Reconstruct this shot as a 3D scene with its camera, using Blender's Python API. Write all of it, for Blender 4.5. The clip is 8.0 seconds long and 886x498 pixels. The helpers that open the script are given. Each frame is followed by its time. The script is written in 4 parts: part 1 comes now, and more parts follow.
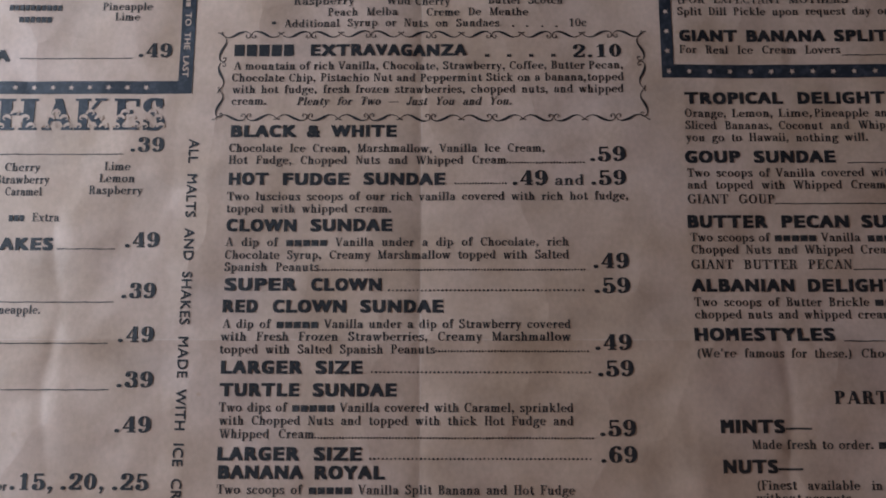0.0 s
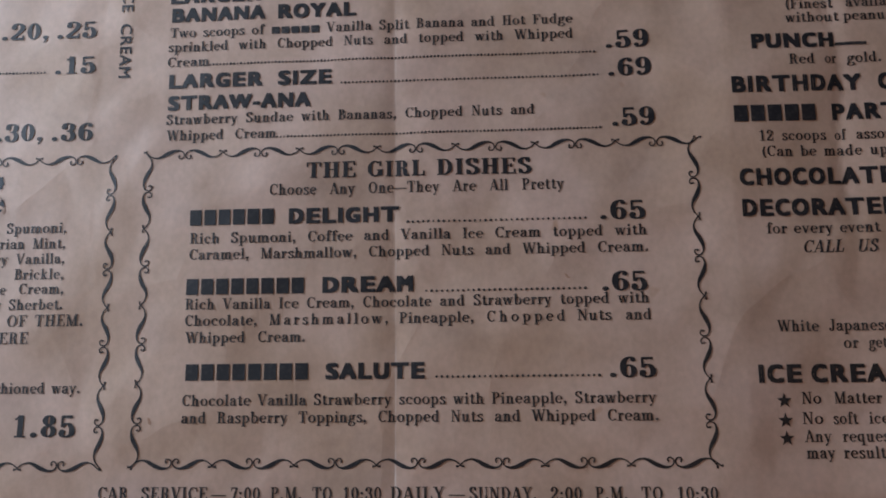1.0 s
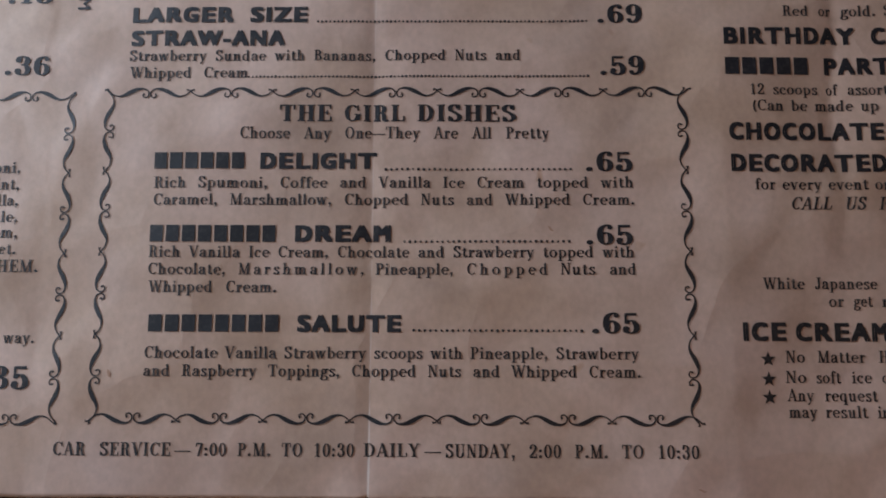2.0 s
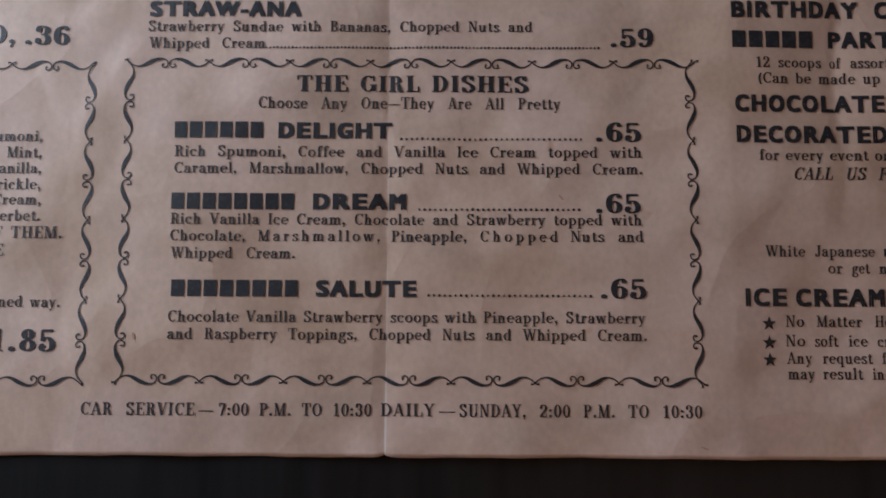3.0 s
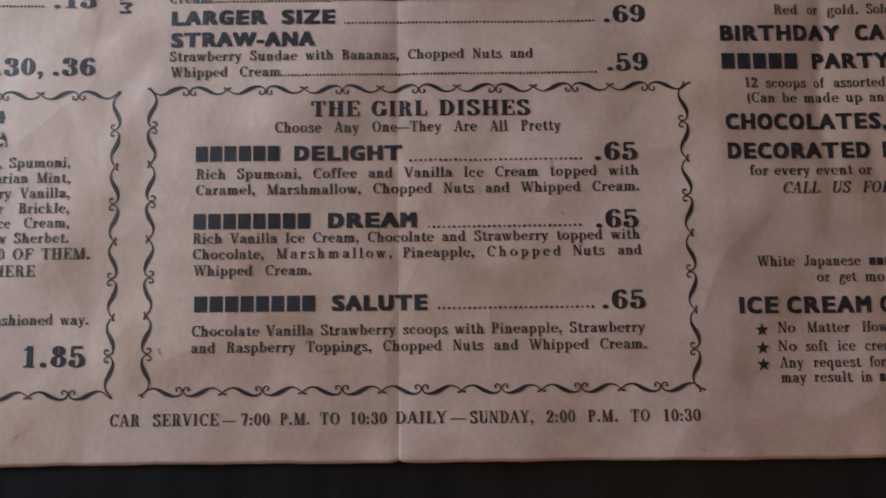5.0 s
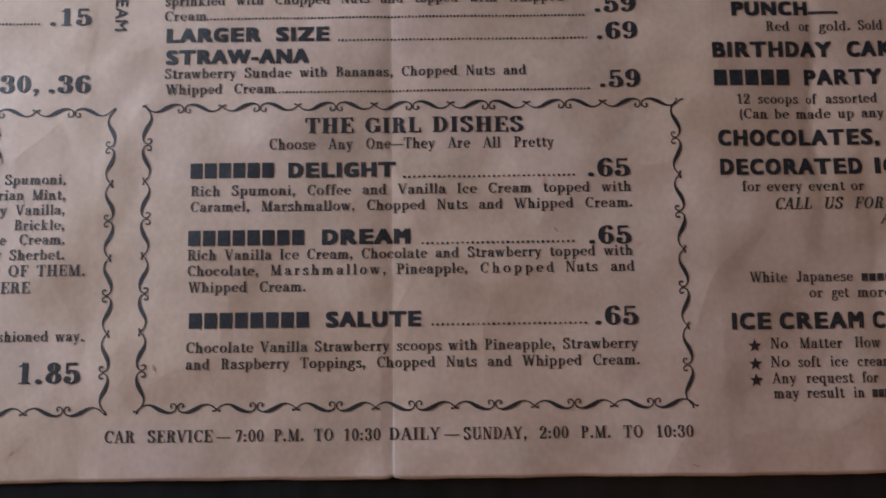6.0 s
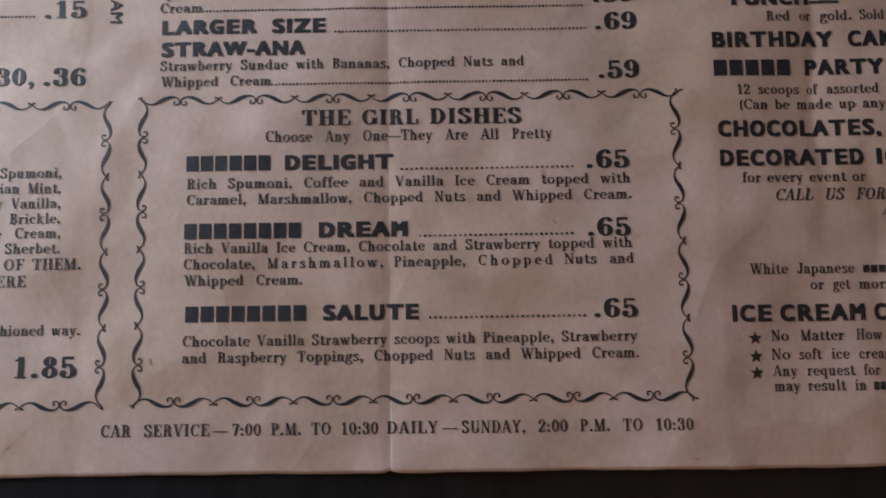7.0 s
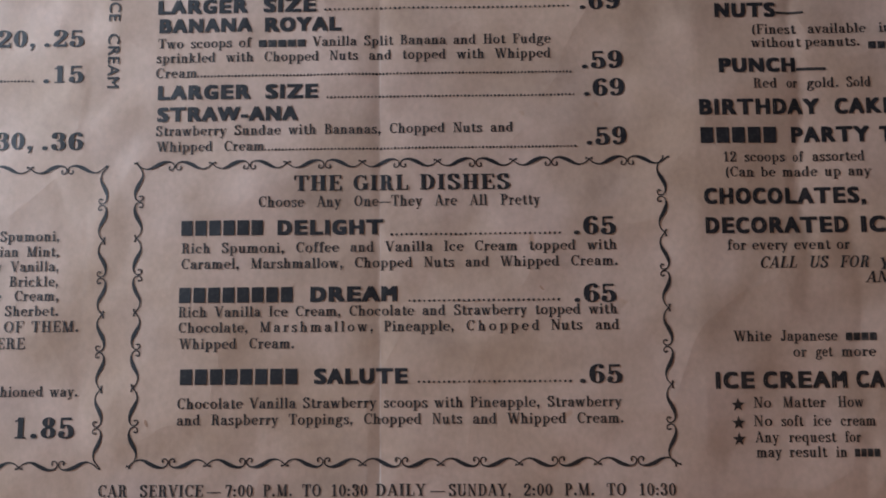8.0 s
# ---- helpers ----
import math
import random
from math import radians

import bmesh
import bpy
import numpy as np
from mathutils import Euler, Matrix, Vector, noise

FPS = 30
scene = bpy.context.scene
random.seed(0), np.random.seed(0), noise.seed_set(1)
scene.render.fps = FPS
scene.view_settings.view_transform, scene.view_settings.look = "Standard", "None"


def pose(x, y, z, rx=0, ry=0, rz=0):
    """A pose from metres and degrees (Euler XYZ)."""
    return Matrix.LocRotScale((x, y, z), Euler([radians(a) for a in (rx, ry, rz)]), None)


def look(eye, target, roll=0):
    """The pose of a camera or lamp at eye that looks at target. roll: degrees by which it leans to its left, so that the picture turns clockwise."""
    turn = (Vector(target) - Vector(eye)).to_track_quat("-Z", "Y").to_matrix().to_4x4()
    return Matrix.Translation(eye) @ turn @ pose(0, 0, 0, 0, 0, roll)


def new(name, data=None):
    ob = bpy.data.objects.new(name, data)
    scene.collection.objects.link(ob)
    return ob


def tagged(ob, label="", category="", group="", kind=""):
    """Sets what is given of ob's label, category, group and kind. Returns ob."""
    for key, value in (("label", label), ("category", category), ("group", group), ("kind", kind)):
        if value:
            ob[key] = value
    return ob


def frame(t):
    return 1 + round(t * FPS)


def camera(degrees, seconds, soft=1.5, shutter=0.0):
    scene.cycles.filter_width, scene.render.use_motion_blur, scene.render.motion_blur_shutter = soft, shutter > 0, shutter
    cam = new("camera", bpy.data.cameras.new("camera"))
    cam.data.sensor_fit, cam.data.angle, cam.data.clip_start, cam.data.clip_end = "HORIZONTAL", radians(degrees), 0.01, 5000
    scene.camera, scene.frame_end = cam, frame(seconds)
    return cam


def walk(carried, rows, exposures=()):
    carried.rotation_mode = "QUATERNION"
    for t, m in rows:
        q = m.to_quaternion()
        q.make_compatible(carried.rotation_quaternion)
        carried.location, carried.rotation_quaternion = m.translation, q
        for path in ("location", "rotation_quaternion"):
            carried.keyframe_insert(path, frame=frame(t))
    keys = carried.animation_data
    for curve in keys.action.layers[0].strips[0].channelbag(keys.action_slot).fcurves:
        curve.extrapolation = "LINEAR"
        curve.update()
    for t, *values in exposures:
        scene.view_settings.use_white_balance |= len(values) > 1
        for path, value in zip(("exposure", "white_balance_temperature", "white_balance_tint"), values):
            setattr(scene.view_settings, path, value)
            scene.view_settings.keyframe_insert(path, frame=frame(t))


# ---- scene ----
# ---- camera ----
SOFT = 1.82
WINDOW_WATTS, FILL_WATTS = 2.85, 0.41
EXPOSURES = [(0, -0.42), (0.5, -0.20), (1.0, -0.05), (2.5, 0.01), (4.0, 0.10), (6.0, 0.11), (8.0, 0.08)]
cam = camera(59.27, 8.0, soft=SOFT)
PATH = [
    (0, pose(0.05552, 0.11000, 0.18036, 8.938, 0.627, 0.048)),
    (0.1, pose(0.05552, 0.10990, 0.18036, 8.938, 0.627, 0.048)),
    (0.3, pose(0.06464, 0.03647, 0.17273, 11.759, 3.251, -1.443)),
    (0.5, pose(0.06162, 0.02916, 0.16371, 10.808, 3.365, -1.252)),
    (0.7, pose(0.06205, 0.02229, 0.15664, 10.637, 3.704, -1.011)),
    (1, pose(0.06628, 0.01427, 0.14350, 9.750, 3.690, -0.551)),
    (1.2, pose(0.06457, 0.00694, 0.13944, 9.660, 3.044, -0.162)),
    (2.3, pose(0.06274, 0.01134, 0.13708, 7.097, 0.774, 0.178)),
    (2.5, pose(0.06182, 0.01082, 0.13732, 6.559, 0.781, 0.149)),
    (2.8, pose(0.05988, 0.00804, 0.13780, 6.214, 0.143, 0.110)),
    (3, pose(0.05933, 0.00946, 0.14149, 5.870, 0.314, 0.258)),
    (3.2, pose(0.05745, 0.01212, 0.14391, 6.323, 0.236, 0.081)),
    (3.5, pose(0.05885, 0.01270, 0.14494, 6.828, 0.226, 0.148)),
    (3.7, pose(0.05916, 0.01268, 0.14516, 6.584, 0.058, -0.179)),
    (4, pose(0.05851, 0.00992, 0.14571, 6.574, 0.348, -0.350)),
    (5.3, pose(0.05712, 0.00917, 0.14985, 6.885, 0.178, -0.659)),
    (5.5, pose(0.05763, 0.01043, 0.15000, 6.944, 0.349, -0.651)),
    (5.7, pose(0.05652, 0.01149, 0.15025, 6.720, 0.263, -0.667)),
    (6, pose(0.05867, 0.01159, 0.15014, 7.010, 0.303, -0.678)),
    (6.2, pose(0.05853, 0.01093, 0.14996, 6.957, 0.405, -0.806)),
    (6.5, pose(0.05756, 0.00980, 0.14811, 7.129, 0.479, -0.697)),
    (7, pose(0.05970, 0.01069, 0.14893, 6.851, 0.550, -0.806)),
    (7.2, pose(0.06033, 0.01033, 0.14721, 6.733, 0.700, -0.932)),
    (7.5, pose(0.06189, 0.01820, 0.15309, 6.230, 0.852, -0.856)),
    (7.7, pose(0.06349, 0.02033, 0.15266, 6.295, 1.232, -0.780)),
    (8, pose(0.06376, 0.02532, 0.15332, 5.964, 1.159, -0.479)),
]
walk(cam, PATH, EXPOSURES)

SHEET = 0.001          # layout is written in millimetres


# ---- world and light ----
world = bpy.data.worlds.new("sky")
scene.world = world
world.use_nodes = True
wn = world.node_tree.nodes
sky = wn.new("ShaderNodeTexSky")
sky.sky_type, sky.sun_disc = "NISHITA", False
sky.sun_elevation, sky.sun_rotation = radians(35), radians(250)
world.node_tree.links.new(sky.outputs["Color"], wn["Background"].inputs["Color"])
wn["Background"].inputs["Strength"].default_value = 0.1

# place of an added, unseen warm fill light, right of the sheet's foot
FILL_AT = (0.22, -0.24, 0.42)
ROOM = (-0.26, 1.6, -1.1, 1.3, -0.75, 1.6)     # x0, x1, y0, y1, floor, ceiling
WIN = (0.00, 0.46, -0.03, 0.30)                  # window in the west wall: y0, y1, z0, z1


def area_lamp(name, m, sx, sy, watts, colour):
    data = bpy.data.lights.new(name, "AREA")
    data.shape, data.size, data.size_y, data.energy, data.color = "RECTANGLE", sx, sy, watts, colour
    ob = new(name, data)
    ob.matrix_world = m
    return ob


wy, wz = (WIN[0] + WIN[1]) / 2, (WIN[2] + WIN[3]) / 2
area_lamp("window_daylight", look((ROOM[0] - 0.02, wy, wz), (ROOM[0] + 1, wy, wz)), WIN[1] - WIN[0] - 0.12, WIN[3] - WIN[2] - 0.12, WINDOW_WATTS, (0.67, 0.81, 1.0))
# added fill: warms the sheet where the window light falls off
fill_data = bpy.data.lights.new("warm_fill", "POINT")
fill_data.energy, fill_data.color, fill_data.shadow_soft_size = FILL_WATTS, (1.0, 0.37, 0.13), 0.04
new("warm_fill", fill_data).matrix_world = pose(*FILL_AT)


# ---- materials ----
def material(name, rough=0.6, metal=0.0):
    m = bpy.data.materials.new(name)
    m.use_nodes = True
    nt = m.node_tree
    b = nt.nodes["Principled BSDF"]
    b.inputs["Roughness"].default_value, b.inputs["Metallic"].default_value = rough, metal
    return m, nt, b


def node(nt, kind, **inputs):
    n = nt.nodes.new(kind)
    for key, v in inputs.items():
        n.inputs[key.replace("_", " ")].default_value = v
    return n


def noise_of(nt, scale, detail=4.0, stretch=(1, 1, 1)):
    tc, mp = nt.nodes.new("ShaderNodeTexCoord"), nt.nodes.new("ShaderNodeMapping")
    mp.inputs["Scale"].default_value = stretch
    nt.links.new(tc.outputs["Object"], mp.inputs["Vector"])
    n = node(nt, "ShaderNodeTexNoise", Scale=scale, Detail=detail)
    nt.links.new(mp.outputs["Vector"], n.inputs["Vector"])
    return n.outputs["Fac"]


def ramp(nt, fac, *stops):
    r = nt.nodes.new("ShaderNodeValToRGB")
    for k, (p, c) in enumerate(stops):
        e = r.color_ramp.elements[k] if k < 2 else r.color_ramp.elements.new(p)
        e.position, e.color = p, (*c, 1)
    nt.links.new(fac, r.inputs["Fac"])
    return r.outputs["Color"]


def mix(nt, fac, a, b, how="MIX"):
    m = nt.nodes.new("ShaderNodeMix")
    m.data_type, m.blend_type = "RGBA", how
    if isinstance(fac, float):
        m.inputs["Factor"].default_value = fac
    else:
        nt.links.new(fac, m.inputs["Factor"])
    for v, i in ((a, 6), (b, 7)):
        if isinstance(v, tuple):
            m.inputs[i].default_value = (*v, 1)
        else:
            nt.links.new(v, m.inputs[i])
    return m.outputs[2]


def bump(nt, b, height, strength, distance):
    n = node(nt, "ShaderNodeBump", Strength=strength, Distance=distance)
    nt.links.new(height, n.inputs["Height"])
    nt.links.new(n.outputs["Normal"], b.inputs["Normal"])


def paper_colour(nt):
    """Aged newsprint: blotches, foxing and fine fibres."""
    broad = ramp(nt, noise_of(nt, 14, 3), (0.3, PAPER_A), (0.7, PAPER_B))
    blot = ramp(nt, noise_of(nt, 62, 5), (0.36, (0.88, 0.85, 0.80)), (0.64, (1.04, 1.04, 1.05)))
    fibre = ramp(nt, noise_of(nt, 900, 4, (1, 0.8, 1)), (0.25, (0.90, 0.89, 0.88)), (0.75, (1.06, 1.06, 1.06)))
    grey = ramp(nt, noise_of(nt, 38, 6, (1.0, 1.6, 1)), (0.52, (1, 1, 1)), (0.72, (0.86, 0.87, 0.88)))
    fox = ramp(nt, noise_of(nt, 150, 2), (0.74, (1, 1, 1)), (0.82, (0.80, 0.66, 0.52)))
    c = mix(nt, 1.0, broad, blot, "MULTIPLY")
    c = mix(nt, 1.0, c, fibre, "MULTIPLY")
    c = mix(nt, 1.0, c, grey, "MULTIPLY")
    c = mix(nt, 1.0, c, fox, "MULTIPLY")
    tc, sep = nt.nodes.new("ShaderNodeTexCoord"), nt.nodes.new("ShaderNodeSeparateXYZ")
    nt.links.new(tc.outputs["Object"], sep.inputs["Vector"])
    rub = noise_of(nt, 60, 4)
    # the folds are rubbed bare towards the foot of the sheet
    bare = ramp(nt, sep.outputs["Y"], (0.004, (1.0, 1.0, 1.0)), (0.035, (0.35, 0.35, 0.35)))
    for axis, place, wide in (("X", 0.0484, 0.0009), ("Y", 0.1172, 0.0007)):
        near = [nt.nodes.new("ShaderNodeMath") for _ in range(4)]
        for n, how in zip(near, ("SUBTRACT", "ABSOLUTE", "DIVIDE", "SUBTRACT")):
            n.operation = how
        nt.links.new(sep.outputs[axis], near[0].inputs[0])
        near[0].inputs[1].default_value = place
        nt.links.new(near[0].outputs[0], near[1].inputs[0])
        nt.links.new(near[1].outputs[0], near[2].inputs[0])
        near[2].inputs[1].default_value = wide
        nt.links.new(rub, near[3].inputs[0])
        nt.links.new(near[2].outputs[0], near[3].inputs[1])
        worn_here = ramp(nt, near[3].outputs[0], (0.32, (0, 0, 0)), (0.56, (0.75, 0.75, 0.75)))
        c = mix(nt, mix(nt, 1.0, worn_here, bare, "MULTIPLY"), c, (0.82, 0.73, 0.66))
    return c


PAPER_A, PAPER_B = (0.60, 0.405, 0.295), (0.665, 0.472, 0.398)
paper, nt, b = material("aged_paper", 0.50)
nt.links.new(paper_colour(nt), b.inputs["Base Color"])
b.inputs["Specular IOR Level"].default_value = 0.6
# fine tooth, and soft crumples that cross at long creases
tc, crease, height = nt.nodes.new("ShaderNodeTexCoord"), nt.nodes.new("ShaderNodeTexVoronoi"), nt.nodes.new("ShaderNodeMath")
warp = nt.nodes.new("ShaderNodeVectorMath")
warp.operation, height.operation, crease.feature = "MULTIPLY_ADD", "MULTIPLY_ADD", "F1"
wander = nt.nodes.new("ShaderNodeTexNoise")
wander.inputs["Scale"].default_value = 30
nt.links.new(tc.outputs["Object"], wander.inputs["Vector"])
nt.links.new(wander.outputs["Color"], warp.inputs[0])
warp.inputs[1].default_value = (0.02, 0.02, 0.0)
nt.links.new(tc.outputs["Object"], warp.inputs[2])
nt.links.new(warp.outputs["Vector"], crease.inputs["Vector"])
crease.inputs["Scale"].default_value = 42
nt.links.new(crease.outputs["Distance"], height.inputs[0])
height.inputs[1].default_value = 6.0
nt.links.new(noise_of(nt, 210, 5), height.inputs[2])
bump(nt, b, height.outputs[0], 0.36, 0.0004)

ink, nt, b = material("printing_ink", 0.55)
worn = ramp(nt, noise_of(nt, 1400, 5), (0.28, (0.036, 0.031, 0.031)), (0.50, (0.014, 0.013, 0.016)))
patch = ramp(nt, noise_of(nt, 120, 3), (0.35, (1.0, 1.0, 1.0)), (0.75, (1.35, 1.32, 1.3)))
nt.links.new(mix(nt, 1.0, worn, patch, "MULTIPLY"), b.inputs["Base Color"])

thin_ink, nt, b = material("thin_body_ink", 0.6)
worn = ramp(nt, noise_of(nt, 1800, 5), (0.34, (0.075, 0.062, 0.058)), (0.52, (0.015, 0.014, 0.016)))
patch = ramp(nt, noise_of(nt, 90, 3), (0.35, (1.0, 1.0, 1.0)), (0.75, (1.35, 1.32, 1.3)))
nt.links.new(mix(nt, 1.0, worn, patch, "MULTIPLY"), b.inputs["Base Color"])

blue_ink, nt, b = material("dark_navy_ink", 0.5)
nt.links.new(ramp(nt, noise_of(nt, 700, 5), (0.3, (0.06, 0.06, 0.075)), (0.55, (0.020, 0.023, 0.032))), b.inputs["Base Color"])

rust, nt, b = material("rusty_stain", 0.85)
nt.links.new(mix(nt, 0.55, paper_colour(nt), (0.36, 0.17, 0.09)), b.inputs["Base Color"])

dark_wood, nt, b = material("dark_stained_wood", 0.5)
b.inputs["Specular IOR Level"].default_value = 0.22
grain = noise_of(nt, 30, 8, (9, 0.6, 1))
nt.links.new(ramp(nt, grain, (0.3, (0.0042, 0.0040, 0.0042)), (0.72, (0.013, 0.011, 0.011))), b.inputs["Base Color"])
bump(nt, b, grain, 0.25, 0.0006)

plaster, nt, b = material("wall_paint", 0.9)
nt.links.new(ramp(nt, noise_of(nt, 6, 5), (0.3, (0.39, 0.37, 0.35)), (0.7, (0.45, 0.43, 0.41))), b.inputs["Base Color"])
bump(nt, b, noise_of(nt, 180, 4), 0.2, 0.001)
carpet, nt, b = material("carpet", 0.95)
nt.links.new(ramp(nt, noise_of(nt, 300, 5), (0.3, (0.10, 0.08, 0.085)), (0.7, (0.17, 0.14, 0.115))), b.inputs["Base Color"])
white_paint, nt, b = material("white_window_paint", 0.4)
nt.links.new(ramp(nt, noise_of(nt, 9, 4), (0.3, (0.70, 0.69, 0.66)), (0.7, (0.80, 0.79, 0.77))), b.inputs["Base Color"])
glass, nt, b = material("window_glass", 0.0)
b.inputs["Transmission Weight"].default_value, b.inputs["IOR"].default_value = 1.0, 1.45
fill_glow, nt, b = material("fill_glow", 0.4)
b.inputs["Emission Color"].default_value, b.inputs["Emission Strength"].default_value = (1.0, 0.72, 0.5, 1), 6.0
brass, nt, b = material("brass", 0.3, 1.0)
b.inputs["Base Color"].default_value = (0.5, 0.35, 0.15, 1)


# ---- helpers ----
def part(name, bm, mat, parent=None, label=""):
    me = bpy.data.meshes.new(name)
    bm.to_mesh(me)
    bm.free()
    me.materials.append(mat)
    ob = new(name, me)
    ob.parent = parent
    return tagged(ob, label)


def box(bm, x0, x1, y0, y1, z0, z1, bevel=0.0):
    r = bmesh.ops.create_cube(bm, size=1, matrix=Matrix.Translation(((x0 + x1) / 2, (y0 + y1) / 2, (z0 + z1) / 2)) @ Matrix.Diagonal((x1 - x0, y1 - y0, z1 - z0, 1)))
    if bevel:
        edges = list({e for v in r["verts"] for e in v.link_edges})
        bmesh.ops.bevel(bm, geom=edges, offset=bevel, segments=2, affect="EDGES", profile=0.6)
    return bm


def thing(name, label, category, at=(0, 0, 0), **more):
    ob = new(name)
    ob.location = at
    return tagged(ob, label, category, **more)


# ---- room ----
X0, X1, Y0, Y1, Z0, Z1 = ROOM
TH = 0.15


def setting(name, bm, mat, label, category):
    return tagged(part(name, bm, mat), label, category, kind="structure")


setting("floor", box(bmesh.new(), X0 - TH, X1 + TH, Y0 - TH, Y1 + TH, Z0 - 0.1, Z0), carpet, "brown carpeted floor under the dark table", "floor")
setting("ceiling", box(bmesh.new(), X0 - TH, X1 + TH, Y0 - TH, Y1 + TH, Z1, Z1 + 0.1), plaster, "plain painted ceiling of the room", "ceiling")
setting("wall_east", box(bmesh.new(), X1, X1 + TH, Y0, Y1, Z0, Z1), plaster, "plain beige painted wall", "wall")
setting("wall_north", box(bmesh.new(), X0 - TH, X1 + TH, Y1, Y1 + TH, Z0, Z1), plaster, "plain beige painted wall", "wall")
setting("wall_south", box(bmesh.new(), X0 - TH, X1 + TH, Y0 - TH, Y0, Z0, Z1), plaster, "plain beige painted wall", "wall")
bm = bmesh.new()
box(bm, X0 - TH, X0, Y0, WIN[0], Z0, Z1)
box(bm, X0 - TH, X0, WIN[1], Y1, Z0, Z1)
box(bm, X0 - TH, X0, WIN[0], WIN[1], Z0, WIN[2])
box(bm, X0 - TH, X0, WIN[0], WIN[1], WIN[3], Z1)
setting("wall_west", bm, plaster, "plain beige painted wall with a window opening", "wall")
window = tagged(thing("window_1", "white painted window that lets in cool daylight", "window"), kind="structure")
bm = bmesh.new()
F = 0.05
for a, c, d, e in ((WIN[0], WIN[1], WIN[2], WIN[2] + F), (WIN[0], WIN[1], WIN[3] - F, WIN[3]), (WIN[0], WIN[0] + F, WIN[2] + F, WIN[3] - F), (WIN[1] - F, WIN[1], WIN[2] + F, WIN[3] - F)):
    box(bm, X0 - 0.11, X0 - 0.05, a, c, d, e, 0.004)
part("window_frame", bm, white_paint, window)
pane = part("pane", box(bmesh.new(), X0 - 0.083, X0 - 0.079, WIN[0] + F, WIN[1] - F, WIN[2] + F, WIN[3] - F), glass, window)
pane.visible_shadow = False
part("window_sill", box(bmesh.new(), X0 - 0.045, X0 + 0.03, WIN[0], WIN[1], WIN[2] - 0.03, WIN[2] - 0.002, 0.005), white_paint, window)

# made-up pendant that gives the added warm fill a body, out of view
lamp = thing("added_fill_lamp", "unseen bulb on a thin cord, added as warm fill light", "lamp", FILL_AT)
bm = bmesh.new()
bmesh.ops.create_cone(bm, cap_ends=True, segments=24, radius1=0.018, radius2=0.024, depth=0.06, matrix=Matrix.Translation((0, 0, 0.07)))
part("holder", bm, brass, lamp)
bm = bmesh.new()
bmesh.ops.create_uvsphere(bm, u_segments=24, v_segments=14, radius=0.04)
for v in bm.verts:
    if v.co.z > 0:
        v.co.z *= 1.25
        v.co.x *= 1 - 8 * v.co.z
        v.co.y *= 1 - 8 * v.co.z
glow = part("bulb", bm, fill_glow, lamp)
glow.visible_shadow = False
bm = bmesh.new()
bmesh.ops.create_cone(bm, cap_ends=True, segments=10, radius1=0.003, radius2=0.003, depth=Z1 - FILL_AT[2] - 0.1, matrix=Matrix.Translation((0, 0, (Z1 - FILL_AT[2] + 0.1) / 2)))
part("cord", bm, dark_wood, lamp)

# ---- table ----
table = thing("table", "dark stained wooden table with the menu lying on it", "table", (0, 0, Z0))
TOP = -Z0
top = part("tabletop", box(bmesh.new(), -0.205, 0.78, -0.32, 0.58, TOP - 0.035, TOP, 0.004), dark_wood, table)
for lx, ly in ((-0.18, -0.26), (0.72, -0.26), (-0.18, 0.52), (0.72, 0.52)):
    bm = bmesh.new()
    bmesh.ops.create_cone(bm, cap_ends=True, segments=4, radius1=0.032, radius2=0.048, depth=TOP - 0.035, matrix=Matrix.Translation((lx, ly, (TOP - 0.035) / 2)) @ Matrix.Rotation(radians(45), 4, "Z"))
    part("leg", bm, dark_wood, table)
for a, c, d, e in ((-0.18, 0.72, -0.27, -0.25), (-0.18, 0.72, 0.51, 0.53), (-0.19, -0.17, -0.25, 0.51), (0.71, 0.73, -0.25, 0.51)):
    part("apron", box(bmesh.new(), a, c, d, e, TOP - 0.12, TOP - 0.035), dark_wood, table)

# ---- menu sheet ----
PX0, PX1, PY0, PY1 = -130.0, 226.0, -13.15, 247.0
FOLD_X, FOLD_Y = 48.3, 117.2
waves = [(random.uniform(0, math.tau), random.uniform(0, math.tau), w, a) for w, a in ((95, 0.10), (70, 0.09), (52, 0.07), (40, 0.065), (31, 0.055), (24, 0.062), (19, 0.055), (14, 0.042), (11, 0.028), (8.5, 0.016))]
crumples = [(random.uniform(-60, 160), random.uniform(-12, 205), random.uniform(0, math.pi), random.uniform(5, 22), random.choice((-1, 1)) * random.uniform(0.05, 0.16), random.uniform(1.2, 3.5)) for _ in range(85)]


def smooth(e0, e1, v):
    s = np.clip((v - e0) / (e1 - e0), 0, 1)
    return s * s * (3 - 2 * s)


def crease(d, depth, reach):
    """A soft-edged fold: a rounded valley that eases out over its reach."""
    return -depth * np.exp(-(np.sqrt(d * d + 0.2) - 0.447) / reach)


